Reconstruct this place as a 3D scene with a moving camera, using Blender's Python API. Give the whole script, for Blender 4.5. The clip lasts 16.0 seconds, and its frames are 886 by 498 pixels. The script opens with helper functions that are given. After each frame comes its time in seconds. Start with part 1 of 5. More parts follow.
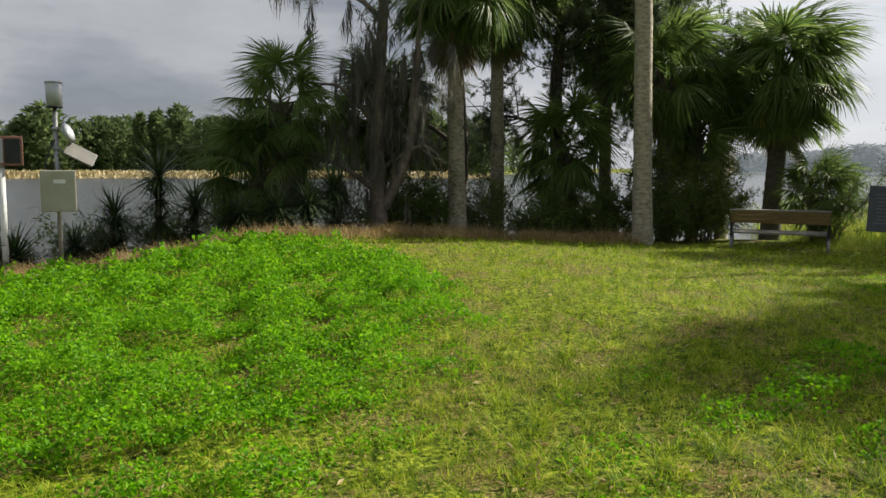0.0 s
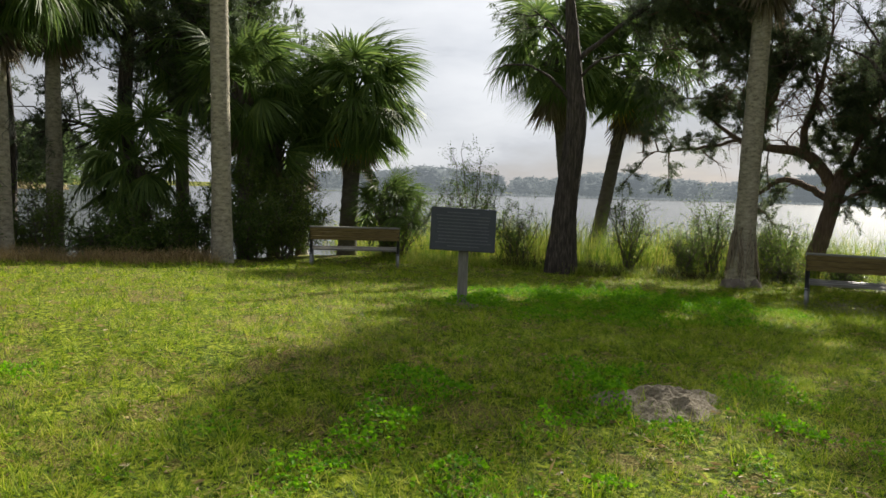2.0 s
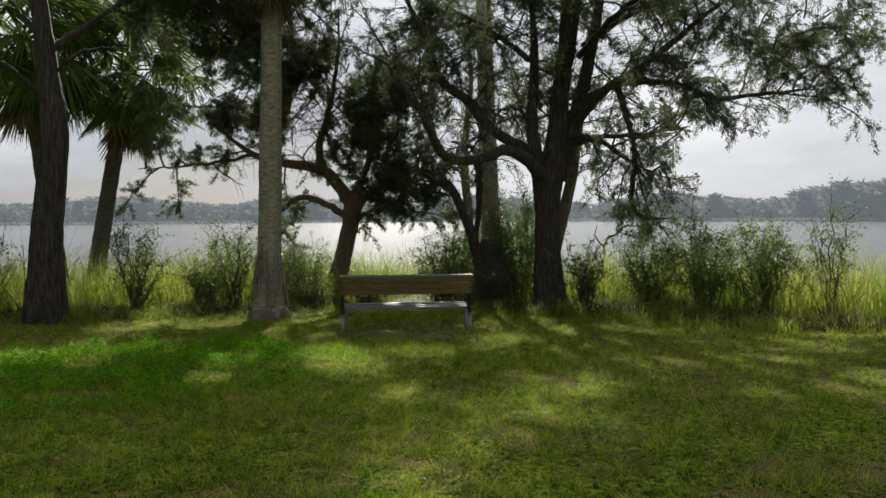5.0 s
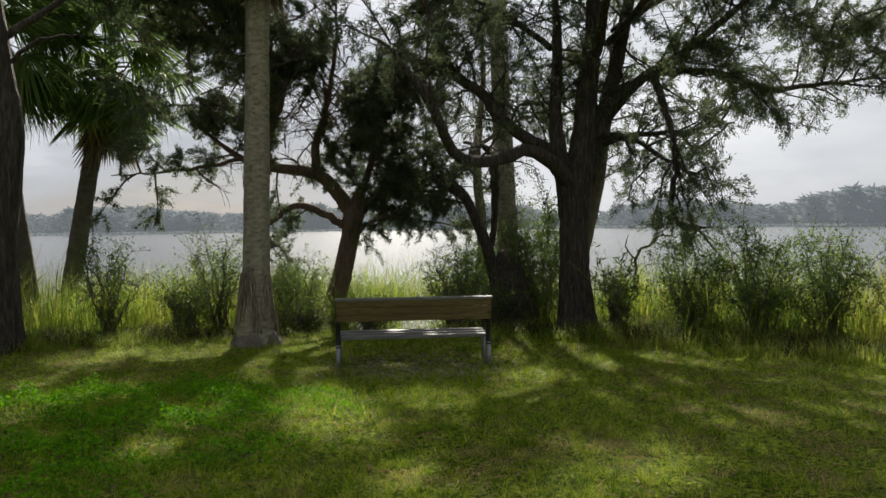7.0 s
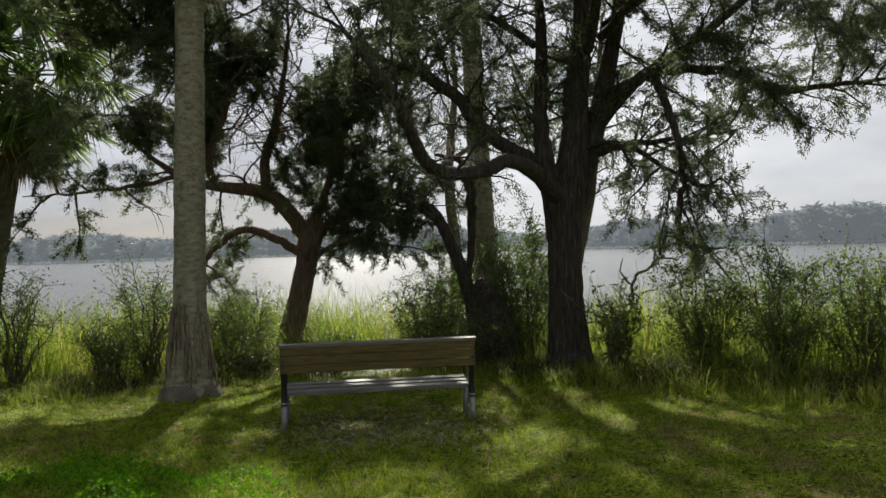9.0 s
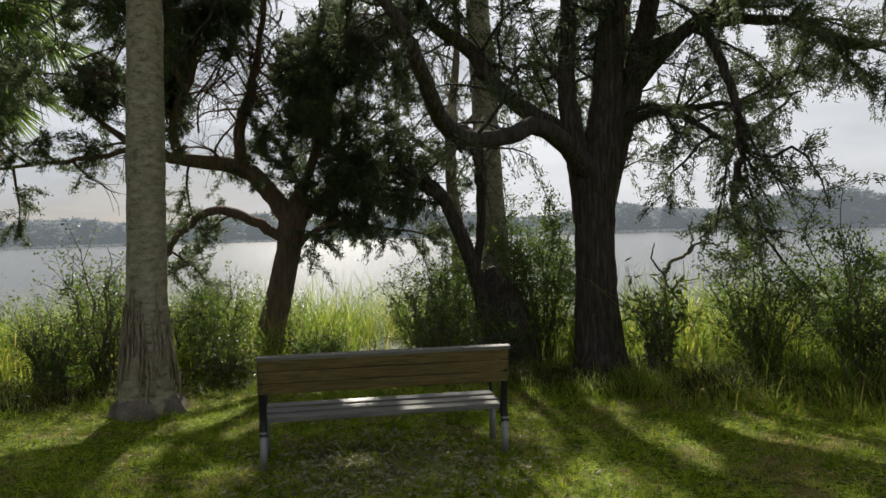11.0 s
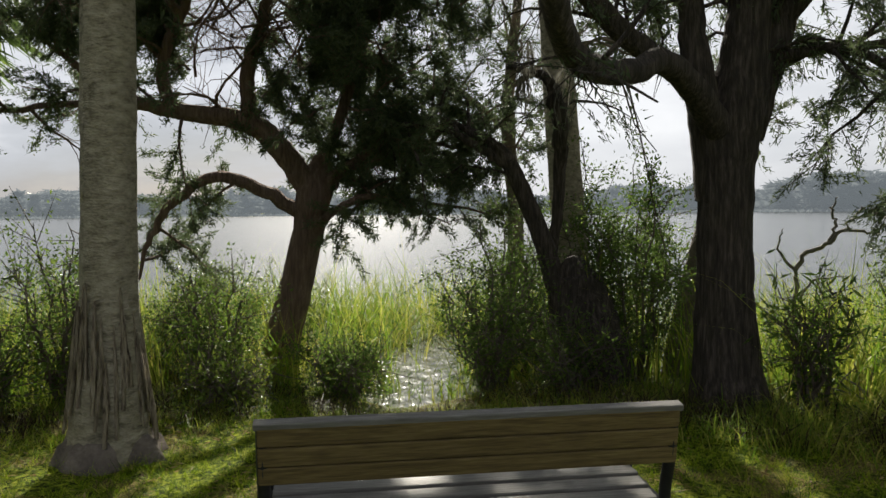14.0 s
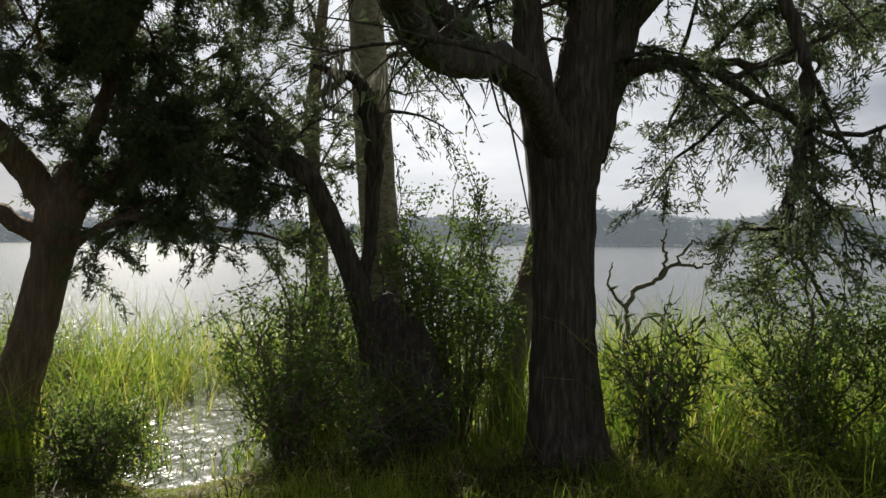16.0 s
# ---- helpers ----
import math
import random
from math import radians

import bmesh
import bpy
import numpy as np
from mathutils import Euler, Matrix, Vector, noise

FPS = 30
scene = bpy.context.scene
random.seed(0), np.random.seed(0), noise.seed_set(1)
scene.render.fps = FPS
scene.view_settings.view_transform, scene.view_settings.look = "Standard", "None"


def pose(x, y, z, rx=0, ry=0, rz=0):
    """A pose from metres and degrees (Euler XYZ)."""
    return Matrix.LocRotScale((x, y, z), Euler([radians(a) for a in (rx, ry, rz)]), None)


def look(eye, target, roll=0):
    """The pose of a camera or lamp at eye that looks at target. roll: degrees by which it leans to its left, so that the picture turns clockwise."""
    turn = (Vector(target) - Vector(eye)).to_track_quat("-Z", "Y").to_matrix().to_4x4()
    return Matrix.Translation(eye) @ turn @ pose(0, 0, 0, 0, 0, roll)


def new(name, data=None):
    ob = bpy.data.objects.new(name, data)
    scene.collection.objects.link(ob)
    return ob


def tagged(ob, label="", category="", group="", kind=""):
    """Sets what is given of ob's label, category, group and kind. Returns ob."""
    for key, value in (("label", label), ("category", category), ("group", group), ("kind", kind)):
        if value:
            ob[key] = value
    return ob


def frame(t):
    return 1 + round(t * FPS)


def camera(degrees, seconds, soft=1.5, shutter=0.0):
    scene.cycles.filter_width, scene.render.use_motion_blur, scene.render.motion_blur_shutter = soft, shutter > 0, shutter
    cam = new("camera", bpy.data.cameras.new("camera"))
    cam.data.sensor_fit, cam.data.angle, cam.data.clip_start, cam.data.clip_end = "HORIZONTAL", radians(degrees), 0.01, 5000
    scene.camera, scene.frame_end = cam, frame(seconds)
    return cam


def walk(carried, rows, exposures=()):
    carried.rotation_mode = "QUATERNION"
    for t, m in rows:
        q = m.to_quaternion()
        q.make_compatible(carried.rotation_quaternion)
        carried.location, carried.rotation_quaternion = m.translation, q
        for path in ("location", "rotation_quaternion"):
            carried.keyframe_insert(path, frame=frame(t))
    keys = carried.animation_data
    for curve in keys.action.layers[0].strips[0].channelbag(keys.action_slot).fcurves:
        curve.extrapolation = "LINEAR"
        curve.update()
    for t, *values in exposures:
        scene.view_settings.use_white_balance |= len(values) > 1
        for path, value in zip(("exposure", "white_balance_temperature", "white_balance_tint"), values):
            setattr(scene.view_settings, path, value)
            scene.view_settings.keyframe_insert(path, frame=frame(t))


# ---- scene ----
cam = camera(58.5, 16.0, soft=1.5)
PATH = [
    (0, (0.005, 0.019, 1.443), (0.005, 2.008, 1.24), 0.2),
    (0.5, (0.074, 0.147, 1.461), (0.089, 2.14, 1.294), 0.5),
    (1, (0.2, 0.241, 1.475), (0.44, 2.221, 1.316), 1.3),
    (1.5, (0.245, 0.4, 1.477), (0.867, 2.296, 1.335), 1.6),
    (2, (0.291, 0.608, 1.476), (1.268, 2.346, 1.325), 1.7),
    (2.5, (0.481, 0.864, 1.494), (1.741, 2.411, 1.358), 1.4),
    (3, (0.689, 1.099, 1.468), (2.278, 2.307, 1.348), 0.7),
    (3.5, (0.885, 1.413, 1.469), (2.649, 2.349, 1.364), 0.5),
    (4, (1.209, 1.718, 1.451), (3.005, 2.592, 1.353), 0.4),
    (6.3, (2.948, 2.975, 1.491), (4.727, 3.887, 1.429), -1.2),
    (6.5, (3.1, 3.039, 1.487), (4.881, 3.947, 1.424), -1.1),
    (7, (3.517, 3.197, 1.509), (5.3, 4.1, 1.449), -0.7),
    (7.5, (3.92, 3.4, 1.535), (5.722, 4.266, 1.533), -1.3),
    (8, (4.278, 3.586, 1.522), (6.092, 4.428, 1.517), -1.4),
    (8.2, (4.456, 3.669, 1.525), (6.268, 4.516, 1.512), -1.6),
    (10.3, (6.063, 4.765, 1.522), (7.901, 5.552, 1.534), -1.1),
    (10.5, (6.195, 4.874, 1.546), (8.037, 5.652, 1.543), -1.2),
    (11, (6.568, 5.08, 1.518), (8.408, 5.863, 1.476), -1.5),
    (11.5, (6.903, 5.31, 1.52), (8.732, 6.117, 1.457), -1.3),
    (12, (7.244, 5.563, 1.521), (9.078, 6.357, 1.431), -1.1),
    (12.5, (7.609, 5.8, 1.511), (9.433, 6.611, 1.392), -1.0),
    (13, (7.952, 6.054, 1.493), (9.777, 6.864, 1.373), -0.6),
    (13.5, (8.257, 6.315, 1.499), (10.083, 7.119, 1.365), -0.5),
    (14, (8.628, 6.506, 1.529), (10.449, 7.328, 1.43), -0.5),
    (14.5, (8.94, 6.646, 1.508), (10.817, 7.335, 1.471), -0.2),
    (15, (9.242, 6.763, 1.515), (11.182, 7.251, 1.511), -0.1),
    (15.5, (9.603, 6.86, 1.516), (11.552, 7.308, 1.504), 0.2),
    (16, (9.889, 6.968, 1.504), (11.859, 7.315, 1.481), 0.4),
]
walk(cam, [(t, look(eye, target, roll)) for t, eye, target, roll in PATH], [(0.0, 0.8), (1.5, 0.88), (3.0, 0.66), (8.0, 0.6), (12.5, 0.66), (16.0, 0.72)])

# ---- world, sun ----
SUN_AZ, SUN_EL = radians(60.0), radians(33.0)  # azimuth from +y towards +x
SUN_DIR = Vector((math.sin(SUN_AZ) * math.cos(SUN_EL), math.cos(SUN_AZ) * math.cos(SUN_EL), math.sin(SUN_EL)))


def build_world():
    w = bpy.data.worlds.new("overcast_sky")
    scene.world = w
    w.use_nodes = True
    nt = w.node_tree
    nt.nodes.clear()
    out = nt.nodes.new("ShaderNodeOutputWorld")
    sky = nt.nodes.new("ShaderNodeTexSky")
    sky.sky_type, sky.sun_disc = "NISHITA", False
    sky.sun_elevation, sky.sun_rotation = SUN_EL, SUN_AZ
    b1 = nt.nodes.new("ShaderNodeBackground")
    b1.inputs["Strength"].default_value = 0.13
    nt.links.new(sky.outputs[0], b1.inputs["Color"])
    co = nt.nodes.new("ShaderNodeTexCoord")
    mp = nt.nodes.new("ShaderNodeMapping")
    mp.inputs["Scale"].default_value = (1.0, 1.0, 3.2)
    mp.inputs["Location"].default_value = (0.35, 0.1, 0.0)
    nt.links.new(co.outputs["Generated"], mp.inputs["Vector"])
    n1 = nt.nodes.new("ShaderNodeTexNoise")
    n1.inputs["Scale"].default_value, n1.inputs["Detail"].default_value = 2.6, 7.0
    n1.inputs["Roughness"].default_value = 0.52
    nt.links.new(mp.outputs[0], n1.inputs["Vector"])
    rp = nt.nodes.new("ShaderNodeValToRGB")
    for e, (p, c) in zip((rp.color_ramp.elements[0], rp.color_ramp.elements[1], rp.color_ramp.elements.new(0.5)),
                         ((0.36, (0.26, 0.28, 0.33, 1)), (0.62, (0.98, 0.98, 0.99, 1)), (0.5, (0.56, 0.58, 0.62, 1)))):
        e.position, e.color = p, c
    nt.links.new(n1.outputs["Fac"], rp.inputs["Fac"])
    b2 = nt.nodes.new("ShaderNodeBackground")
    b2.inputs["Strength"].default_value = 0.85
    # thin cloud lets more light through towards the sun
    dot = nt.nodes.new("ShaderNodeVectorMath")
    dot.operation = "DOT_PRODUCT"
    dot.inputs[1].default_value = SUN_DIR
    nt.links.new(co.outputs["Generated"], dot.inputs[0])
    mr = nt.nodes.new("ShaderNodeMapRange")
    mr.inputs["From Min"].default_value, mr.inputs["From Max"].default_value = 0.45, 1.0
    mr.inputs["To Min"].default_value, mr.inputs["To Max"].default_value = 0.44, 0.90
    nt.links.new(dot.outputs["Value"], mr.inputs["Value"])
    nt.links.new(mr.outputs[0], b2.inputs["Strength"])
    nt.links.new(rp.outputs[0], b2.inputs["Color"])
    mix = nt.nodes.new("ShaderNodeMixShader")
    r2 = nt.nodes.new("ShaderNodeMapRange")
    r2.inputs["From Min"].default_value, r2.inputs["From Max"].default_value = 0.34, 0.46
    r2.inputs["To Min"].default_value, r2.inputs["To Max"].default_value = 0.90, 0.98
    nt.links.new(n1.outputs["Fac"], r2.inputs["Value"])
    nt.links.new(r2.outputs[0], mix.inputs["Fac"])
    nt.links.new(b1.outputs[0], mix.inputs[1])
    nt.links.new(b2.outputs[0], mix.inputs[2])
    nt.links.new(mix.outputs[0], out.inputs["Surface"])


build_world()
sun_data = bpy.data.lights.new("sun", "SUN")
sun_data.energy, sun_data.angle, sun_data.color = 5.0, radians(1.2), (1.0, 0.93, 0.80)
sun = new("sun", sun_data)
sun.matrix_world = look(SUN_DIR * 60, (0, 0, 0))

# ---- materials ----


def ramp_node(nt, stops):
    r = nt.nodes.new("ShaderNodeValToRGB")
    el = r.color_ramp.elements
    while len(el) < len(stops):
        el.new(0.5)
    for e, (p, c) in zip(el, stops):
        e.position, e.color = p, (*c, 1)
    return r


def surface(name, stops, scale=6.0, stretch=(1, 1, 1), rough=0.8, bump=0.3, bump_scale=30.0, metal=0.0, fine=0.35, dist=0.01):
    """Opaque surface: colour from two sizes of noise, with fine relief."""
    m = bpy.data.materials.new(name)
    m.use_nodes = True
    nt = m.node_tree
    bs = nt.nodes["Principled BSDF"]
    bs.inputs["Roughness"].default_value, bs.inputs["Metallic"].default_value = rough, metal
    co = nt.nodes.new("ShaderNodeTexCoord")
    mp = nt.nodes.new("ShaderNodeMapping")
    mp.inputs["Scale"].default_value = stretch
    nt.links.new(co.outputs["Object"], mp.inputs["Vector"])
    a = nt.nodes.new("ShaderNodeTexNoise")
    a.inputs["Scale"].default_value, a.inputs["Detail"].default_value = scale, 5.0
    b = nt.nodes.new("ShaderNodeTexNoise")
    b.inputs["Scale"].default_value, b.inputs["Detail"].default_value = bump_scale, 4.0
    for n in (a, b):
        nt.links.new(mp.outputs[0], n.inputs["Vector"])
    mx = nt.nodes.new("ShaderNodeMix")
    mx.inputs[0].default_value = fine
    nt.links.new(a.outputs["Fac"], mx.inputs[2])
    nt.links.new(b.outputs["Fac"], mx.inputs[3])
    r = ramp_node(nt, stops)
    nt.links.new(mx.outputs[0], r.inputs["Fac"])
    nt.links.new(r.outputs[0], bs.inputs["Base Color"])
    bp = nt.nodes.new("ShaderNodeBump")
    bp.inputs["Strength"].default_value, bp.inputs["Distance"].default_value = bump, dist
    nt.links.new(b.outputs["Fac"], bp.inputs["Height"])
    nt.links.new(bp.outputs[0], bs.inputs["Normal"])
    return m


def leaf(name, stops, trans=0.45, rough=0.55, patch=0.35, patch_scale=0.8, haze_glow=None, gloss=0.5):
    """Thin leaf: each leaf has its own tint, light passes through."""
    m = bpy.data.materials.new(name)
    m.use_nodes = True
    nt = m.node_tree
    bs, out = nt.nodes["Principled BSDF"], nt.nodes["Material Output"]
    bs.inputs["Roughness"].default_value = rough
    bs.inputs["Specular IOR Level"].default_value = gloss
    geo = nt.nodes.new("ShaderNodeNewGeometry")
    nz = nt.nodes.new("ShaderNodeTexNoise")
    nz.inputs["Scale"].default_value = patch_scale
    nt.links.new(geo.outputs["Position"], nz.inputs["Vector"])
    mx = nt.nodes.new("ShaderNodeMix")
    mx.inputs[0].default_value = patch
    nt.links.new(geo.outputs["Random Per Island"], mx.inputs[2])
    nt.links.new(nz.outputs["Fac"], mx.inputs[3])
    r = ramp_node(nt, stops)
    nt.links.new(mx.outputs[0], r.inputs["Fac"])
    nt.links.new(r.outputs[0], bs.inputs["Base Color"])
    tr = nt.nodes.new("ShaderNodeBsdfTranslucent")
    nt.links.new(r.outputs[0], tr.inputs["Color"])
    ms = nt.nodes.new("ShaderNodeMixShader")
    ms.inputs[0].default_value = trans
    nt.links.new(bs.outputs[0], ms.inputs[1])
    nt.links.new(tr.outputs[0], ms.inputs[2])
    # emission imitates the haze that distance lays over leaves
    if haze_glow:
        bs.inputs["Emission Color"].default_value = (*haze_glow, 1)
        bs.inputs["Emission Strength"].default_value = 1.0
    nt.links.new(ms.outputs[0], out.inputs["Surface"])
    return m


def water_material():
    m = bpy.data.materials.new("river_water")
    m.use_nodes = True
    nt = m.node_tree
    bs = nt.nodes["Principled BSDF"]
    bs.inputs["Base Color"].default_value = (0.035, 0.04, 0.035, 1)
    bs.inputs["Roughness"].default_value = 0.18
    bs.inputs["IOR"].default_value = 1.33
    co = nt.nodes.new("ShaderNodeTexCoord")
    mp = nt.nodes.new("ShaderNodeMapping")
    mp.inputs["Rotation"].default_value = (0, 0, radians(25))
    mp.inputs["Scale"].default_value = (1, 2.2, 1)
    nt.links.new(co.outputs["Object"], mp.inputs["Vector"])
    hs = []
    for sc, dt in ((3.2, 3.0), (0.6, 2.0)):
        n = nt.nodes.new("ShaderNodeTexNoise")
        n.inputs["Scale"].default_value, n.inputs["Detail"].default_value = sc, dt
        nt.links.new(mp.outputs[0], n.inputs["Vector"])
        hs.append(n)
    ad = nt.nodes.new("ShaderNodeMath")
    ad.operation = "ADD"
    nt.links.new(hs[0].outputs["Fac"], ad.inputs[0])
    nt.links.new(hs[1].outputs["Fac"], ad.inputs[1])
    bp = nt.nodes.new("ShaderNodeBump")
    bp.inputs["Strength"].default_value, bp.inputs["Distance"].default_value = 0.4, 0.10
    nt.links.new(ad.outputs[0], bp.inputs["Height"])
    nt.links.new(bp.outputs[0], bs.inputs["Normal"])
    return m


def ground_material():
    """Thin winter turf over sandy soil, with bare and mossy patches."""
    m = bpy.data.materials.new("thin_turf")
    m.use_nodes = True
    nt = m.node_tree
    bs = nt.nodes["Principled BSDF"]
    bs.inputs["Roughness"].default_value = 0.95
    bs.inputs["Specular IOR Level"].default_value = 0.1
    co = nt.nodes.new("ShaderNodeTexCoord")
    n = []
    for sc, dt, ro in ((0.55, 3, 0.5), (2.3, 5, 0.6), (24, 4, 0.6), (90, 2, 0.5)):
        t = nt.nodes.new("ShaderNodeTexNoise")
        t.inputs["Scale"].default_value, t.inputs["Detail"].default_value, t.inputs["Roughness"].default_value = sc, dt, ro
        nt.links.new(co.outputs["Object"], t.inputs["Vector"])
        n.append(t)
    green = ramp_node(nt, ((0.37, (0.018, 0.025, 0.003)), (0.5, (0.10, 0.14, 0.008)), (0.63, (0.31, 0.35, 0.03))))
    soil = ramp_node(nt, ((0.35, (0.045, 0.037, 0.011)), (0.55, (0.19, 0.16, 0.045)), (0.75, (0.42, 0.36, 0.13))))
    nt.links.new(n[2].outputs["Fac"], green.inputs["Fac"])
    nt.links.new(n[3].outputs["Fac"], soil.inputs["Fac"])
    ad = nt.nodes.new("ShaderNodeMath")
    ad.operation = "MULTIPLY_ADD"
    nt.links.new(n[0].outputs["Fac"], ad.inputs[0])
    ad.inputs[1].default_value = 0.35
    nt.links.new(n[1].outputs["Fac"], ad.inputs[2])
    a2 = nt.nodes.new("ShaderNodeMath")
    a2.operation = "MULTIPLY_ADD"
    nt.links.new(n[2].outputs["Fac"], a2.inputs[0])
    a2.inputs[1].default_value = 0.5
    nt.links.new(ad.outputs[0], a2.inputs[2])
    fc = ramp_node(nt, ((0.93, (0, 0, 0)), (1.0, (1, 1, 1))))
    nt.links.new(a2.outputs[0], fc.inputs["Fac"])
    mx = nt.nodes.new("ShaderNodeMix")
    mx.data_type = "RGBA"
    nt.links.new(fc.outputs[0], mx.inputs[0])
    nt.links.new(green.outputs[0], mx.inputs[6])
    nt.links.new(soil.outputs[0], mx.inputs[7])
    nt.links.new(mx.outputs[2], bs.inputs["Base Color"])
    bp = nt.nodes.new("ShaderNodeBump")
    bp.inputs["Strength"].default_value, bp.inputs["Distance"].default_value = 0.9, 0.03
    nt.links.new(n[2].outputs["Fac"], bp.inputs["Height"])
    nt.links.new(bp.outputs[0], bs.inputs["Normal"])
    return m


M_GROUND = ground_material()
M_WATER = water_material()
M_GRASS = leaf("lawn_grass", ((0.32, (0.028, 0.07, 0.004)), (0.46, (0.15, 0.26, 0.008)), (0.58, (0.34, 0.44, 0.015)), (0.74, (0.62, 0.57, 0.12))), 0.5, patch=0.72, patch_scale=8.0, gloss=0.15)
M_CLOVER = leaf("clover_leaf", ((0.2, (0.04, 0.15, 0.003)), (0.5, (0.14, 0.35, 0.005)), (0.8, (0.27, 0.52, 0.012))), 0.55, patch=0.55, patch_scale=5.0, gloss=0.2)
M_REED = leaf("reed_blade", ((0.1, (0.06, 0.13, 0.014)), (0.40, (0.17, 0.28, 0.026)), (0.62, (0.36, 0.39, 0.06)), (0.90, (0.54, 0.44, 0.15))), 0.56, patch=0.55, patch_scale=0.6, gloss=0.25)
M_STRAW = leaf("dry_straw", ((0.1, (0.15, 0.105, 0.045)), (0.5, (0.34, 0.24, 0.10)), (0.9, (0.52, 0.39, 0.18))), 0.4)
M_LITTER = leaf("pale_litter", ((0.1, (0.10, 0.08, 0.045)), (0.5, (0.24, 0.20, 0.12)), (0.9, (0.46, 0.41, 0.29))), 0.15)
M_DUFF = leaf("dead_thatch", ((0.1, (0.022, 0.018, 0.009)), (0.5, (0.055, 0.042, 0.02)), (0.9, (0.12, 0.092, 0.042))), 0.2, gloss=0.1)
M_CEDAR = leaf("cedar_spray", ((0.05, (0.055, 0.08, 0.045)), (0.5, (0.10, 0.135, 0.065)), (0.95, (0.17, 0.20, 0.09))), 0.5, patch=0.45)
M_SHRUB = leaf("shrub_leaf", ((0.05, (0.05, 0.09, 0.02)), (0.5, (0.10, 0.165, 0.035)), (0.95, (0.21, 0.28, 0.06))), 0.58, rough=0.42, gloss=0.25)
M_SHRUB_Y = leaf("bright_shrub_leaf", ((0.05, (0.05, 0.09, 0.015)), (0.5, (0.11, 0.17, 0.025)), (0.95, (0.22, 0.26, 0.04))), 0.45, rough=0.4)
M_FROND = leaf("palm_frond", ((0.05, (0.055, 0.10, 0.028)), (0.55, (0.12, 0.185, 0.045)), (0.95, (0.21, 0.27, 0.065))), 0.55, rough=0.5, gloss=0.25)
M_FROND_DEAD = leaf("dead_frond", ((0.05, (0.09, 0.068, 0.042)), (0.5, (0.20, 0.16, 0.10)), (0.95, (0.33, 0.275, 0.19))), 0.4, rough=0.8)
M_FROND_Y = leaf("yellow_frond", ((0.05, (0.30, 0.17, 0.02)), (0.5, (0.50, 0.32, 0.04)), (0.95, (0.62, 0.45, 0.08))), 0.4)
M_YUCCA = leaf("yucca_leaf", ((0.05, (0.018, 0.035, 0.014)), (0.5, (0.035, 0.06, 0.022)), (0.95, (0.06, 0.09, 0.03))), 0.2, rough=0.45)
M_MOSS = leaf("hanging_moss", ((0.05, (0.08, 0.078, 0.062)), (0.5, (0.15, 0.145, 0.12)), (0.95, (0.23, 0.225, 0.185))), 0.45, rough=0.9)
M_FAR = leaf("far_leaf", ((0.05, (0.06, 0.095, 0.04)), (0.5, (0.10, 0.145, 0.055)), (0.95, (0.16, 0.205, 0.08))), 0.5, gloss=0.05)
# distance haze is painted in: greyed leaf colour plus a bluish-grey glow
M_FAR_HAZE = leaf("haze_painted_far_leaf", ((0.05, (0.14, 0.16, 0.165)), (0.5, (0.16, 0.18, 0.185)), (0.95, (0.18, 0.20, 0.205))), 0.35, haze_glow=(0.115, 0.128, 0.138), gloss=0.0)
M_MARSH = leaf("marsh_grass", ((0.05, (0.30, 0.24, 0.11)), (0.5, (0.42, 0.34, 0.17)), (0.95, (0.52, 0.43, 0.22))), 0.3)
M_PALM_BARK = surface("palm_bark", ((0.30, (0.09, 0.077, 0.05)), (0.46, (0.29, 0.26, 0.185)), (0.72, (0.52, 0.465, 0.35))), 9, (1, 1, 2.2), 0.9, 0.8, 30, dist=0.03)
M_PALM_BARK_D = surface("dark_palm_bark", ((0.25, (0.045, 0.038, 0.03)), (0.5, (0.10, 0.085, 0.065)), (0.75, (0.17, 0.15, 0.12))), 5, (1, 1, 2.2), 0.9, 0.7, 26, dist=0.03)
M_SPLIT_WOOD = surface("split_palm_bark", ((0.36, (0.07, 0.05, 0.032)), (0.47, (0.30, 0.245, 0.17)), (0.66, (0.56, 0.48, 0.36))), 9, (5, 5, 0.6), 0.9, 1.0, 22, dist=0.05)
M_CEDAR_BARK = surface("cedar_bark", ((0.32, (0.02, 0.016, 0.012)), (0.5, (0.06, 0.048, 0.038)), (0.68, (0.16, 0.13, 0.105))), 7, (4, 4, 0.5), 0.92, 1.0, 18, dist=0.04)
M_RED_BARK = surface("reddish_cedar_bark", ((0.25, (0.065, 0.042, 0.03)), (0.5, (0.16, 0.108, 0.078)), (0.75, (0.29, 0.21, 0.155))), 7, (4, 4, 0.5), 0.92, 1.0, 18, dist=0.04)
M_GREY_BARK = surface("grey_limb_bark", ((0.25, (0.06, 0.05, 0.042)), (0.5, (0.15, 0.125, 0.10)), (0.75, (0.26, 0.22, 0.18))), 7, (1, 1, 1), 0.92, 0.8, 30, dist=0.02)
M_TWIG = surface("shrub_stem", ((0.3, (0.06, 0.05, 0.04)), (0.7, (0.16, 0.13, 0.10))), 9, (1, 1, 1), 0.9, 0.3, 40)
M_PLANK = surface("weathered_plank", ((0.25, (0.06, 0.042, 0.014)), (0.5, (0.16, 0.115, 0.04)), (0.75, (0.28, 0.21, 0.085))), 5, (1.0, 14, 14), 0.9, 0.5, 14, dist=0.006)
M_SEAT = surface("grey_seat_plank", ((0.25, (0.085, 0.08, 0.07)), (0.5, (0.175, 0.168, 0.15)), (0.75, (0.29, 0.28, 0.255))), 5, (1.0, 14, 14), 0.6, 0.4, 14, dist=0.006)
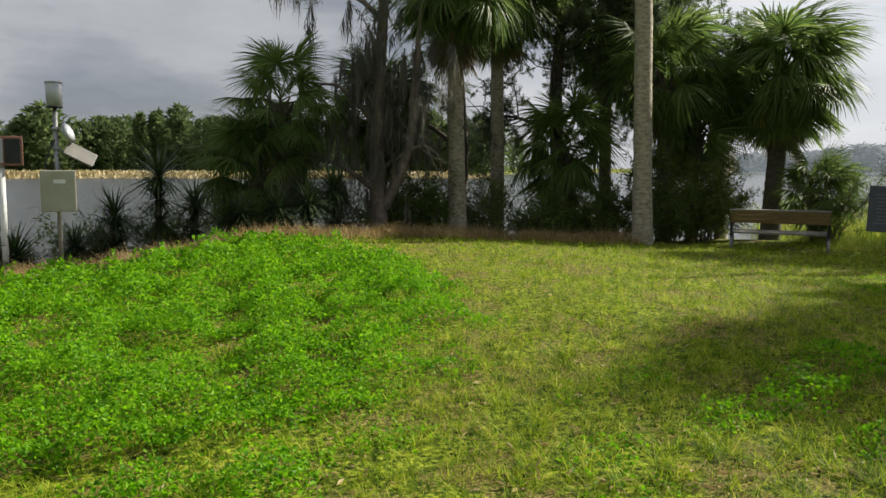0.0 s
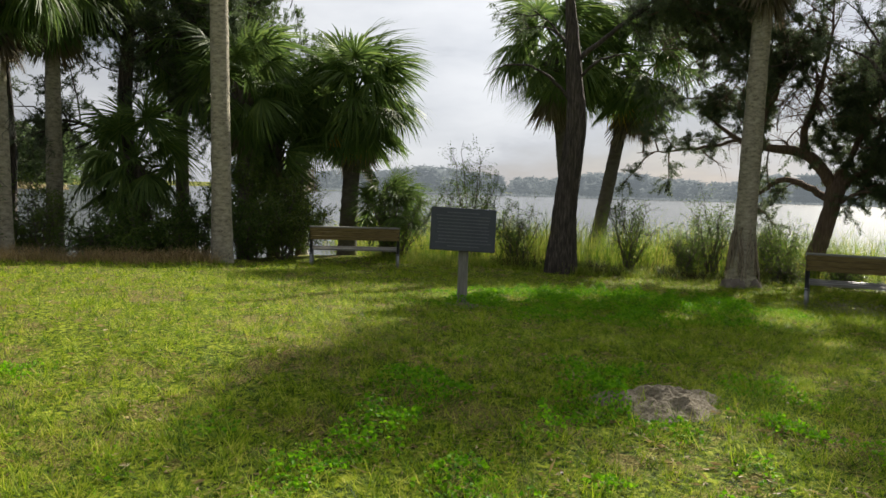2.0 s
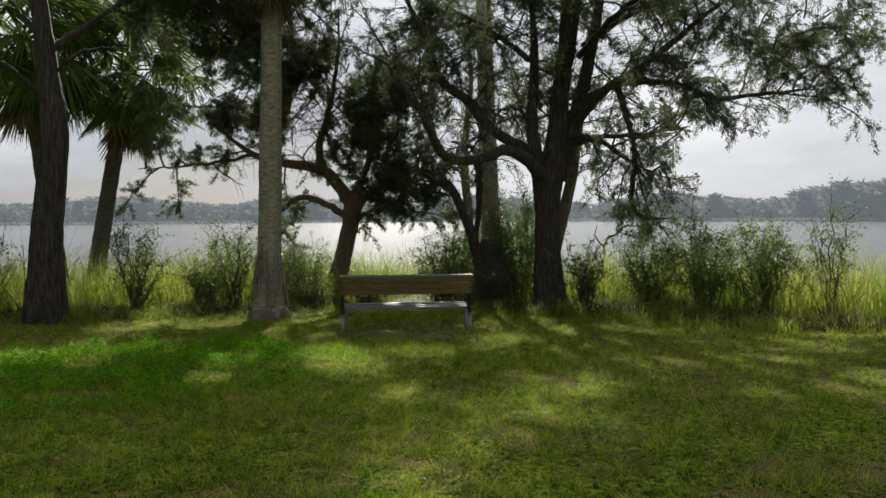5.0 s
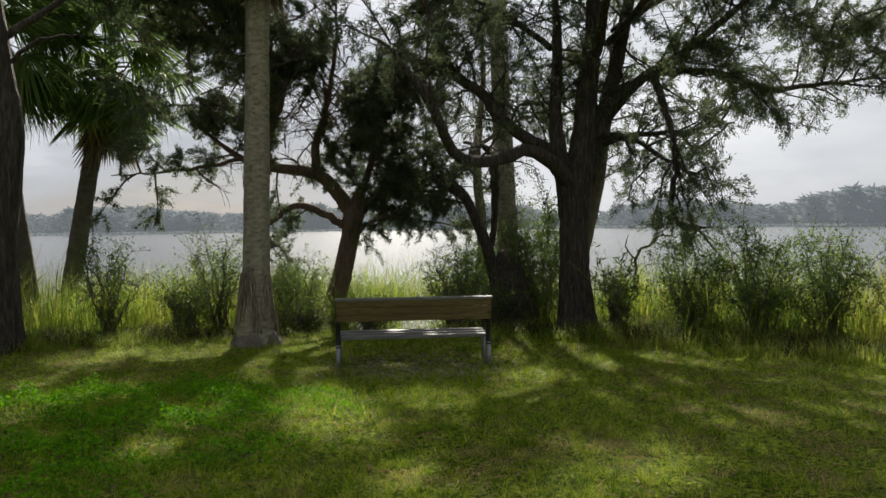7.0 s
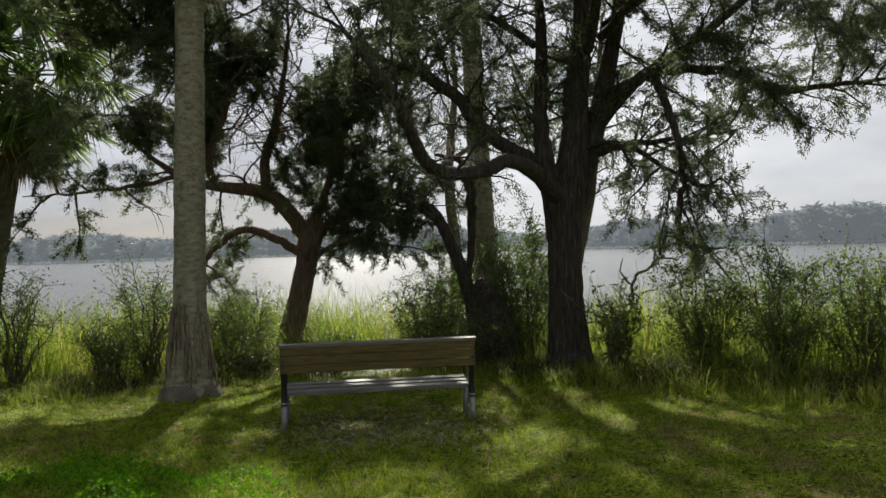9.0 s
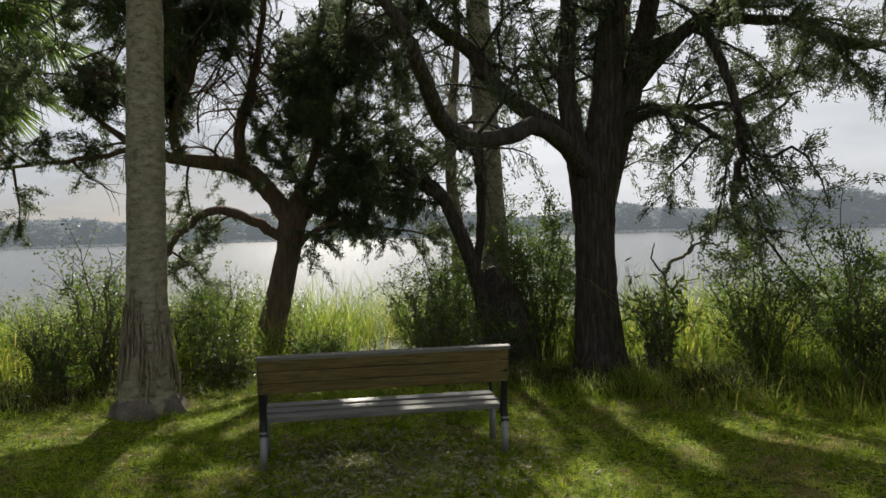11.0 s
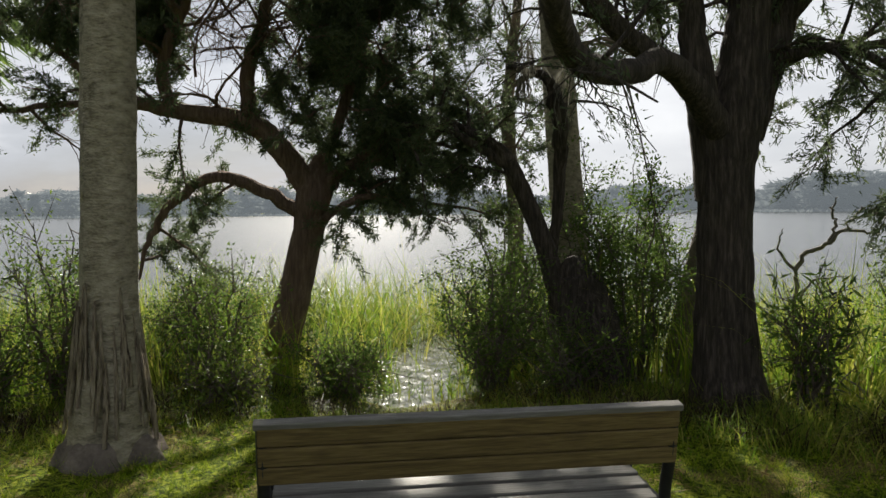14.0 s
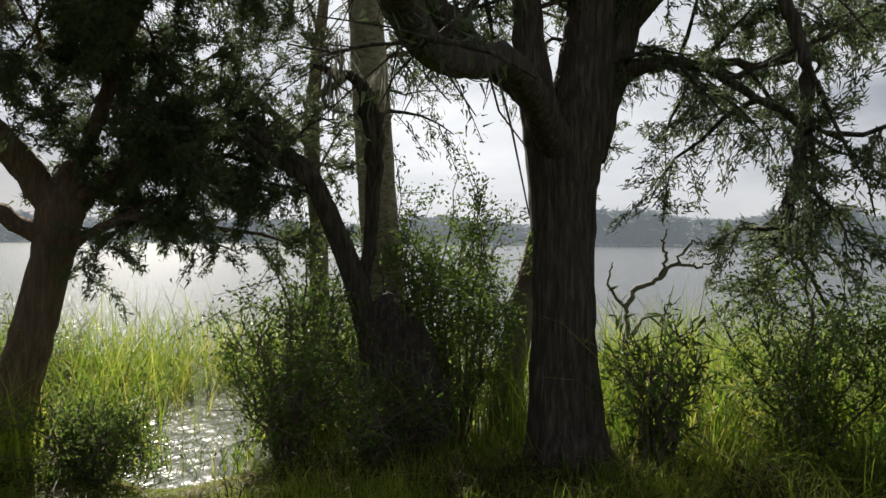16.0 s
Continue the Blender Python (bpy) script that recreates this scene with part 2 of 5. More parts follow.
M_IRON = surface("dark_iron", ((0.3, (0.012, 0.012, 0.013)), (0.7, (0.035, 0.035, 0.036))), 8, (1, 1, 1), 0.55, 0.2, 60, metal=0.3)
M_GALV = surface("galvanised_steel", ((0.3, (0.20, 0.205, 0.21)), (0.7, (0.36, 0.365, 0.37))), 12, (1, 1, 1), 0.5, 0.1, 60, metal=0.6)
M_POST = surface("grey_timber_post", ((0.25, (0.10, 0.095, 0.08)), (0.5, (0.20, 0.19, 0.165)), (0.75, (0.31, 0.295, 0.26))), 6, (8, 8, 0.7), 0.85, 0.5, 16, dist=0.008)
M_PLAQUE = surface("dark_grey_plaque", ((0.3, (0.026, 0.032, 0.038)), (0.7, (0.046, 0.054, 0.062))), 5, (1, 1, 1), 0.5, 0.1, 60)
M_PLAQUE_TEXT = surface("faded_lettering", ((0.3, (0.07, 0.078, 0.086)), (0.7, (0.10, 0.11, 0.12))), 5, (1, 1, 1), 0.6, 0.1, 60)
M_BOX = surface("beige_enamel", ((0.3, (0.30, 0.29, 0.22)), (0.7, (0.42, 0.41, 0.33))), 4, (1, 1, 1), 0.45, 0.08, 60)
M_GAUGE = surface("grey_gauge_paint", ((0.3, (0.30, 0.32, 0.34)), (0.7, (0.46, 0.48, 0.50))), 6, (1, 1, 1), 0.4, 0.08, 60)
M_PANEL = surface("solar_panel_back", ((0.3, (0.10, 0.095, 0.08)), (0.7, (0.20, 0.19, 0.165))), 6, (1, 1, 1), 0.4, 0.1, 60)
M_WHITE = surface("white_enamel", ((0.3, (0.62, 0.62, 0.60)), (0.7, (0.80, 0.80, 0.78))), 6, (1, 1, 1), 0.4, 0.08, 60)
M_RUST = surface("red_brown_frame", ((0.3, (0.20, 0.09, 0.06)), (0.7, (0.34, 0.17, 0.12))), 8, (1, 1, 1), 0.6, 0.1, 60)
M_SAND = surface("pale_sandy_soil", ((0.25, (0.09, 0.072, 0.045)), (0.5, (0.20, 0.165, 0.11)), (0.75, (0.38, 0.33, 0.24))), 9, (1, 1, 1), 0.95, 1.0, 45, fine=0.55, dist=0.03)
M_SAIL = surface("root_grey", ((0.3, (0.10, 0.09, 0.075)), (0.7, (0.25, 0.23, 0.20))), 8, (1, 1, 1), 0.9, 0.5, 30)

# ---- mesh helpers ----


def raw_mesh(name, verts, faces, mats, smooth=False):
    """A mesh from arrays: faces of equal corner count, or a list of such arrays with one material slot each."""
    groups = faces if isinstance(faces, list) else [faces]
    me = bpy.data.meshes.new(name)
    verts = np.asarray(verts, dtype=np.float32)
    me.vertices.add(len(verts))
    me.vertices.foreach_set("co", verts.ravel())
    loops = np.concatenate([g.ravel() for g in groups]).astype(np.int32)
    sizes = np.concatenate([np.full(len(g), g.shape[1]) for g in groups]).astype(np.int32)
    slots = np.concatenate([np.full(len(g), i) for i, g in enumerate(groups)]).astype(np.int32)
    me.loops.add(len(loops))
    me.loops.foreach_set("vertex_index", loops)
    me.polygons.add(len(sizes))
    me.polygons.foreach_set("loop_start", np.concatenate(([0], np.cumsum(sizes)[:-1])).astype(np.int32))
    me.polygons.foreach_set("use_smooth", np.full(len(sizes), smooth))
    for m in mats:
        me.materials.append(m)
    if len(mats) > 1:
        me.polygons.foreach_set("material_index", np.minimum(slots, len(mats) - 1))
    me.update(calc_edges=True)
    return me


def thing(name, label, category, m=None, group="", kind=""):
    """An Empty at the base of a thing."""
    ob = new(name)
    ob.empty_display_size = 0.2
    if m is not None:
        ob.matrix_world = m
    return tagged(ob, label, category, group, kind)


def under(ob, parent, label=""):
    ob.parent = parent
    return tagged(ob, label)


def part(name, bm, material, parent, label=""):
    me = bpy.data.meshes.new(name)
    bm.to_mesh(me)
    bm.free()
    me.materials.append(material)
    return under(new(name, me), parent, label)


def box_bm(size, centre=(0, 0, 0), bevel=0.006, rot=None):
    bm = bmesh.new()
    bmesh.ops.create_cube(bm, size=1)
    bmesh.ops.scale(bm, vec=size, verts=bm.verts)
    if bevel:
        bmesh.ops.bevel(bm, geom=list(bm.edges), offset=bevel, segments=2, affect="EDGES", profile=0.6)
    if rot is not None:
        bmesh.ops.transform(bm, matrix=rot, verts=bm.verts)
    bmesh.ops.translate(bm, vec=centre, verts=bm.verts)
    return bm


def cyl_bm(r0, r1, h, base=(0, 0, 0), sides=16, bevel=0.0, rot=None):
    bm = bmesh.new()
    bmesh.ops.create_cone(bm, cap_ends=True, segments=sides, radius1=r0, radius2=r1, depth=h)
    if bevel:
        rims = [e for e in bm.edges if len({round(v.co.z, 4) for v in e.verts}) == 1]
        bmesh.ops.bevel(bm, geom=rims, offset=bevel, segments=2, affect="EDGES")
    for f in bm.faces:
        f.smooth = len(f.verts) == 4
    bmesh.ops.translate(bm, vec=(0, 0, h / 2), verts=bm.verts)
    if rot is not None:
        bmesh.ops.transform(bm, matrix=rot, verts=bm.verts)
    bmesh.ops.translate(bm, vec=base, verts=bm.verts)
    return bm


def smooth_line(pts, per=5):
    """Catmull-Rom through the given points."""
    p = np.asarray(pts, float)
    p = np.vstack((2 * p[0] - p[1], p, 2 * p[-1] - p[-2]))
    out = []
    for i in range(1, len(p) - 2):
        for s in np.arange(per) / per:
            out.append(0.5 * (2 * p[i] + (p[i + 1] - p[i - 1]) * s + (2 * p[i - 1] - 5 * p[i] + 4 * p[i + 1] - p[i + 2]) * s * s
                              + (3 * p[i] - p[i - 1] - 3 * p[i + 1] + p[i + 2]) * s ** 3))
    out.append(p[-2])
    return np.array(out)


class Tubes:
    """Collects round branches into one mesh."""

    def __init__(self):
        self.v, self.f, self.n = [], [], 0

    def add(self, pts, radii, sides=8, rough=0.0, rng=None):
        pts = np.asarray(pts, float)
        radii = np.interp(np.linspace(0, 1, len(pts)), np.linspace(0, 1, len(radii)), radii)
        tan = np.gradient(pts, axis=0)
        tan /= np.linalg.norm(tan, axis=1)[:, None] + 1e-9
        ref = np.array([0.0, 0.0, 1.0]) if abs(tan[:, 2]).mean() < 0.75 else np.array([1.0, 0.0, 0.0])
        a = np.cross(tan, ref)
        a /= np.linalg.norm(a, axis=1)[:, None] + 1e-9
        b = np.cross(tan, a)
        ang = np.linspace(0, 2 * np.pi, sides, endpoint=False)
        rr = radii[:, None] * np.ones(sides)
        if rough and rng is not None:
            rr = rr * (1 + 1.5 * rough * rng.standard_normal((1, sides)) + 0.3 * rough * rng.standard_normal(rr.shape))
        ring = pts[:, None, :] + rr[..., None] * (np.cos(ang)[None, :, None] * a[:, None, :] + np.sin(ang)[None, :, None] * b[:, None, :])
        k = len(pts)
        i = np.arange(k - 1)[:, None] * sides
        j = np.arange(sides)[None, :]
        q = np.stack((i + j, i + (j + 1) % sides, i + sides + (j + 1) % sides, i + sides + j), -1).reshape(-1, 4)
        self.v.append(ring.reshape(-1, 3))
        self.f.append(q + self.n)
        self.n += k * sides

    def mesh(self, name, material):
        return raw_mesh(name, np.concatenate(self.v), np.concatenate(self.f), [material], True)


def unit(v):
    return v / (np.linalg.norm(v, axis=-1, keepdims=True) + 1e-9)


def diamonds(centres, along, length, width, rng, curl=0.25):
    """Leaves of two triangles each: base, two sides, tip."""
    n = len(centres)
    along = unit(along)
    side = unit(np.cross(along, rng.standard_normal((n, 3))))
    up = np.cross(along, side)
    L, W = np.reshape(length, (-1, 1)), np.reshape(width, (-1, 1))
    mid = centres + along * L * 0.45 + up * W * curl
    v = np.stack((centres, mid + side * W * 0.5, centres + along * L, mid - side * W * 0.5), 1).reshape(-1, 3)
    f = np.arange(4 * n).reshape(-1, 4)
    return v, f


def needles(centres, along, length, width, rng):
    """Slim one-triangle sprays."""
    n = len(centres)
    along = unit(along)
    side = unit(np.cross(along, rng.standard_normal((n, 3))))
    L, W = np.reshape(length, (-1, 1)), np.reshape(width, (-1, 1))
    v = np.stack((centres - side * W * 0.5, centres + side * W * 0.5, centres + along * L), 1).reshape(-1, 3)
    return v, np.arange(3 * n).reshape(-1, 3)


def blades(base, height, width, lean, rng, segs=2, droop=0.6):
    """Grass blades that taper and bend over; each is a strip of segs pieces."""
    n = len(base)
    az = rng.uniform(0, 2 * np.pi, n)
    d = np.stack((np.cos(az), np.sin(az), np.zeros(n)), 1)
    s = np.stack((-np.sin(az), np.cos(az), np.zeros(n)), 1)
    tw = rng.uniform(-0.9, 0.9, n)
    s = unit(s * np.cos(tw)[:, None] + d * np.sin(tw)[:, None])
    rows = []
    for k in range(segs + 1):
        u = k / segs
        out = lean * height * (u ** 2)
        z = height * (u - droop * lean * u ** 3 * 0.5)
        c = base + d * out[:, None] + np.stack((np.zeros(n), np.zeros(n), z), 1)
        w = width * (1 - u) ** 0.7 * 0.5
        if k < segs:
            rows += [c - s * w[:, None], c + s * w[:, None]]
        else:
            rows.append(c)
    v = np.stack(rows, 1)
    per = 2 * segs + 1
    o = (np.arange(n) * per)[:, None]
    quads = [o + np.array([[2 * k, 2 * k + 1, 2 * k + 3, 2 * k + 2]]) for k in range(segs - 1)]
    tri = o + np.array([[2 * segs - 2, 2 * segs - 1, 2 * segs]])
    groups = ([np.concatenate(quads)] if quads else []) + [tri]
    return v.reshape(-1, 3), groups

# ---- the lie of the land ----


LAWN = np.array([(-60, -40), (-60, -10), (-14, 5), (-9, 9.0), (-5.7, 11.4), (-2.4, 14.1), (0.2, 15.6), (2.4, 15.5), (4.6, 16.5), (6.9, 18.0), (8.8, 16.4),
                 (10.6, 14.2), (12.2, 12.6), (13.7, 11.2), (14.6, 9.8), (14.9, 8.3), (15.0, 6.6), (14.9, 5.0), (14.2, 3), (13.9, 1), (14.6, -4), (18, -14), (40, -60)], float)
WATER_Z = -0.42


def lawn_distance(x, y):
    """Metres outside the lawn's edge (inside: minus)."""
    p = np.stack((x, y), -1)
    best = np.full(x.shape, 1e9)
    inside = np.zeros(x.shape, bool)
    for a, b in zip(LAWN, np.roll(LAWN, -1, 0)):
        ab = b - a
        t = np.clip(((p - a) @ ab) / (ab @ ab), 0, 1)
        best = np.minimum(best, np.linalg.norm(p - a - t[..., None] * ab, axis=-1))
        cross = ((a[1] > y) != (b[1] > y)) & (x < (b[0] - a[0]) * (y - a[1]) / (b[1] - a[1] + 1e-12) + a[0])
        inside ^= cross
    return np.where(inside, -best, best)


def waves(x, y, s, seed):
    """Cheap smooth noise, about -1 to 1."""
    r = np.random.default_rng(seed)
    out = np.zeros_like(x, dtype=float)
    for _ in range(7):
        a, f, ph = r.uniform(0, 6.28), r.uniform(0.6, 1.7) / s, r.uniform(0, 6.28)
        out += np.sin((x * np.cos(a) + y * np.sin(a)) * f * 6.28 + ph)
    return out / 3.5


def smoothstep(a, b, x):
    t = np.clip((x - a) / (b - a), 0, 1)
    return t * t * (3 - 2 * t)


def far_shore(x, y):
    """Metres past the far waterline (this side: minus)."""
    az = np.degrees(np.arctan2(x, y))
    r = np.hypot(x, y)
    shore = 320 - 178 * (1 - smoothstep(-6, 14, az)) + 10 * np.sin(az * 0.21) + 4 * np.sin(az * 0.9)
    return np.where((az > -75) & (az < 140), r - shore, np.where(r > 60, 5.0, -50.0))


def height(x, y):
    x, y = np.asarray(x, float), np.asarray(y, float)
    d = 0.83 * x + 0.55 * y
    h = np.interp(d, (-4, 0, 2.0, 3.75, 5.3, 6.4, 9.1, 12, 14.4, 18), (0.06, 0.08, 0.10, 0.165, 0.235, 0.19, 0.07, -0.07, -0.22, -0.22))
    h = h + 0.012 * waves(x, y, 1.7, 3) + 0.02 * waves(x, y, 5, 4)
    h = h - 0.36 * smoothstep(2.6, 7.0, -x) * smoothstep(-4, 2, y)
    sd = lawn_distance(x, y)
    h = h + (-1.1 - h) * smoothstep(0.8, 5.5, sd)
    h = h - 0.5 * np.exp(-((x - 17.4) / 2.0) ** 2 - ((y - 10.5 - 0.2 * (x - 17.2)) / 0.7) ** 2)
    fs = far_shore(x, y)
    return h + (-0.3 - h) * smoothstep(-6, 5, fs) * (sd > 20) + 2.0 * smoothstep(60, 400, fs) * (sd > 20)


def ground_z(x, y):
    return float(height(np.array([x]), np.array([y]))[0])


def axis(lo, hi, step, reach):
    core = np.arange(lo, hi + step / 2, step)
    grow = np.cumsum(step * 1.22 ** np.arange(1, 60))
    grow = grow[grow < reach]
    return np.concatenate((lo - grow[::-1], core, hi + grow))


def build_ground():
    gx, gy = axis(-12, 22, 0.16, 3000), axis(-4, 22, 0.16, 3000)
    X, Y = np.meshgrid(gx, gy, indexing="ij")
    Z = height(X, Y)
    nx, ny = X.shape
    i = (np.arange(nx - 1)[:, None] * ny + np.arange(ny - 1)[None, :]).ravel()
    f = np.stack((i, i + ny, i + ny + 1, i + 1), 1)
    me = raw_mesh("ground", np.stack((X, Y, Z), -1).reshape(-1, 3), f, [M_GROUND], True)
    tagged(new("ground", me), "thin green lawn over sandy soil falling to the river", "ground", kind="structure")
    w = raw_mesh("water", np.array([(-3000, -3000, WATER_Z), (3000, -3000, WATER_Z), (3000, 3000, WATER_Z), (-3000, 3000, WATER_Z)]), np.array([[0, 1, 2, 3]]), [M_WATER])
    tagged(new("water", w), "wide grey rippled river under an overcast sky", "river", kind="structure")


build_ground()

# ---- palms ----


def fan_mesh(name, seed, material, petiole=0.9, size=0.85, segs=44, droop=0.35, fold=0.25, spread=152):
    """One fan frond that grows along +x: stalk, and split blades that fold and hang at the tips."""
    r = np.random.default_rng(seed)
    tb = Tubes()
    tb.add(smooth_line([(0, 0, 0), (petiole * 0.5, 0, 0.06), (petiole, 0, 0.02)], 2), (0.022, 0.010), 4)
    V, Q, n = [np.concatenate(tb.v)], [np.concatenate(tb.f)], tb.n
    for k in range(segs):
        a = (k + 0.5) / segs * 2 - 1
        ang = a * radians(spread) + r.normal(0, 0.02)
        L = size * (1 - 0.25 * abs(a) ** 2) * r.uniform(0.88, 1.08)
        d = np.array([math.cos(ang), math.sin(ang), -fold * abs(a)])
        d /= np.linalg.norm(d)
        s = np.array([-math.sin(ang), math.cos(ang), 0])
        up = np.cross(d, s)
        w0 = 0.014
        root = np.array([petiole + 0.05 * (1 - abs(a)), 0, 0.02])
        dr = droop * r.uniform(0.6, 1.5)
        rows = []
        for u, w in ((0.0, 0.4), (0.45, 1.35), (0.78, 0.8), (1.0, 0.1)):
            c = root + d * L * u * (1 - 0.12 * dr * u) - np.array([0, 0, 1]) * dr * L * u ** 2.6
            rows += [c - s * w0 * w + up * 0.006 * w, c + s * w0 * w - up * 0.006 * w]
        V.append(np.array(rows))
        Q.append(n + np.array([[0, 1, 3, 2], [2, 3, 5, 4], [4, 5, 7, 6]]))
        n += 8
    return raw_mesh(name, np.concatenate(V), np.concatenate(Q), [material])


FRONDS = [fan_mesh("frond", 10 + i, M_FROND, 0.95, 0.95, 58, 0.35 + 0.2 * i, 0.25 + 0.15 * i) for i in range(3)]
FRONDS_DEAD = [fan_mesh("dead_frond", 20 + i, M_FROND_DEAD, 0.5, 0.95, 26, -0.08, 0.1, 38) for i in range(2)]
FRONDS_SKIRT = [fan_mesh("frond", 26 + i, M_FROND, 0.7, 1.0, 34, -0.06, 0.15, 55) for i in range(2)]
FROND_YELLOW = fan_mesh("yellow_frond", 31, M_FROND_Y, 0.8, 0.7, 22, 0.7, 0.5)


def palm(base, top, radius, label, seed, green=30, dead=12, scale=1.0, bark=None, bend=0.0, flare=1.35, yellow=0, low=-25, group="cabbage palms"):
    """Fan palm: ringed trunk, boots under the crown, green fronds, hanging dead skirt."""
    r = np.random.default_rng(seed)
    base, top = np.array(base, float), np.array(top, float)
    root = thing("palm_tree", label, "palm tree", Matrix.Translation(base), group)
    rel = top - base
    side = unit(np.array([rel[1], -rel[0], 0.0]) + 1e-6)
    line = smooth_line([(0, 0, -0.12), rel * 0.33 + side * bend, rel * 0.7 + side * bend * 0.8, rel], 14)
    rad = np.interp(np.linspace(0, 1, len(line)), (0, 0.04, 0.09, 0.17, 0.6, 1), (radius * flare, radius * flare * 0.9, radius * (0.55 + 0.45 * flare), radius * 1.08, radius * 0.95, radius * 0.9))
    tb = Tubes()
    rad = rad * (1 + 0.012 * np.sin(np.arange(len(line)) * 2.2) + r.normal(0, 0.016, len(line)))
    tb.add(line, rad, 18, 0.025, r)
    under(new("trunk", tb.mesh("trunk", bark or M_PALM_BARK)), root)
    boots = Tubes()
    for k in range(26):
        a, h = k * 2.4, -0.75 + 0.03 * k
        d = np.array([math.cos(a), math.sin(a), 0])
        p0 = rel + d * radius * 0.85 + np.array([0, 0, h])
        boots.add([p0, p0 + d * 0.10 + np.array([0, 0, 0.18]), p0 + d * 0.2 + np.array([0, 0, 0.3])], (0.05, 0.03, 0.012), 5)
    tagged(under(new("leaf_boot", boots.mesh("leaf_boot", M_PALM_BARK_D)), root, "old leaf stalks left on the trunk"), kind="stuff")
    for k in range(green):
        u = (k + 0.5) / green
        el = 78 - (78 - low) * u ** 0.85 + r.normal(0, 6)
        ob = under(new("frond", FRONDS_SKIRT[k % 2] if el < -38 else FRONDS[k % 3]), root)
        sc = scale * r.uniform(0.85, 1.12)
        ob.matrix_local = Matrix.Translation(rel + np.array([0, 0, 0.25 * (1 - u)])) @ pose(0, 0, 0, 0, 0, k * 137.5 + r.normal(0, 9)) @ pose(0, 0, 0, r.normal(0, 25), -el, 0) @ Matrix.Scale(sc, 4)
    for k in range(dead):
        ob = under(new("dead_frond", FRONDS_DEAD[k % 2]), root, "hanging brown dead frond")
        ob.matrix_local = Matrix.Translation(rel + np.array([0, 0, -0.15 - 0.35 * r.random()])) @ pose(0, 0, 0, 0, 0, k * 137.5 + r.normal(0, 14)) @ pose(0, 0, 0, r.normal(0, 20), 66 + r.uniform(0, 18), 0) @ Matrix.Scale(scale * r.uniform(0.8, 1.1), 4)
    for k in range(yellow):
        ob = under(new("yellow_frond", FROND_YELLOW), root, "yellowed old frond")
        ob.matrix_local = Matrix.Translation(rel + np.array([0, 0, -0.2])) @ pose(0, 0, 0, 0, 0, 200 + k * 60) @ pose(0, 0, 0, 0, 45 + 10 * k, 0) @ Matrix.Scale(scale * 0.9, 4)
    return root


def at(x, y, dz=0.0):
    return (x, y, ground_z(x, y) + dz)


TALL = "tall cabbage palm with smooth grey trunk and drooping crown"
palm(at(0.33, 17.7), (0.22, 17.7, 5.2), 0.185, "cabbage palm with pale trunk and thick hanging skirt", 1, 46, 40, 0.95, low=-75)
palm(at(1.35, 19.6), (1.30, 19.8, 5.9), 0.155, "cabbage palm with thin pale trunk and sunlit drooping fronds", 2, 50, 26, 1.1, low=-78)
palm(at(4.2, 16.6), (4.0, 16.7, 10.2), 0.175, TALL, 3, 32, 14, 1.0)
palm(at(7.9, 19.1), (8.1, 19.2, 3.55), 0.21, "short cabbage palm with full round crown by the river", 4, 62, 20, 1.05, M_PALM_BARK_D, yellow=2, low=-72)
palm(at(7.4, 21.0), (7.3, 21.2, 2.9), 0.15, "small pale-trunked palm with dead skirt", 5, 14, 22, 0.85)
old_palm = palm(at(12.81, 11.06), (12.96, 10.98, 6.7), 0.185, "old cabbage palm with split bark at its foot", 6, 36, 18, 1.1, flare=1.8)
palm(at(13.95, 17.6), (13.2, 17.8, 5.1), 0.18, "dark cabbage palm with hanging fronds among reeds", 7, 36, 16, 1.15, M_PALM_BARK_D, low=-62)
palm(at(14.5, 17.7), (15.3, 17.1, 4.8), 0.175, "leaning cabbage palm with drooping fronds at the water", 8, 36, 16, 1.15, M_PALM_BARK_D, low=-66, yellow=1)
palm(at(17.27, 8.72), (19.75, 10.1, 10.5), 0.195, "tall slim palm trunk leaning up behind a cedar", 9, 34, 14, 1.0, bend=-0.04)
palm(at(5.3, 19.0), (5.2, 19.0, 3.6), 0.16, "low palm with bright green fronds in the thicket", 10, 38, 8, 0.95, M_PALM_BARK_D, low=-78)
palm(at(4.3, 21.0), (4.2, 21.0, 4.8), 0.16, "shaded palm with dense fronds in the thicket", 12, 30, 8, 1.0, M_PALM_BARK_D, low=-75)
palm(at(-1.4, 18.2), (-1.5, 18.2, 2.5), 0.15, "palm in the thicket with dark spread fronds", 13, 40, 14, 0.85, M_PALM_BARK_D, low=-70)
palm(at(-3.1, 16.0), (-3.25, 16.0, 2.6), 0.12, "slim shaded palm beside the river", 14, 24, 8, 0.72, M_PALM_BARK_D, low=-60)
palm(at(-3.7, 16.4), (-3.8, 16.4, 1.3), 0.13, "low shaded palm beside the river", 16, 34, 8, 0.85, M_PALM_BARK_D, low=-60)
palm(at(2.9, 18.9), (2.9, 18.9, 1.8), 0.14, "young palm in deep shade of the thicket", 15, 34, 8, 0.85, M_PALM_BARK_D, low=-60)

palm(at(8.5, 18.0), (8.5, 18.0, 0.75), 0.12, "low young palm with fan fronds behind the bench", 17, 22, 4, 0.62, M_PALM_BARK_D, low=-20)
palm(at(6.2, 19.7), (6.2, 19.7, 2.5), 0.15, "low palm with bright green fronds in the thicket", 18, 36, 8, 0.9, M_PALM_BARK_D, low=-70)


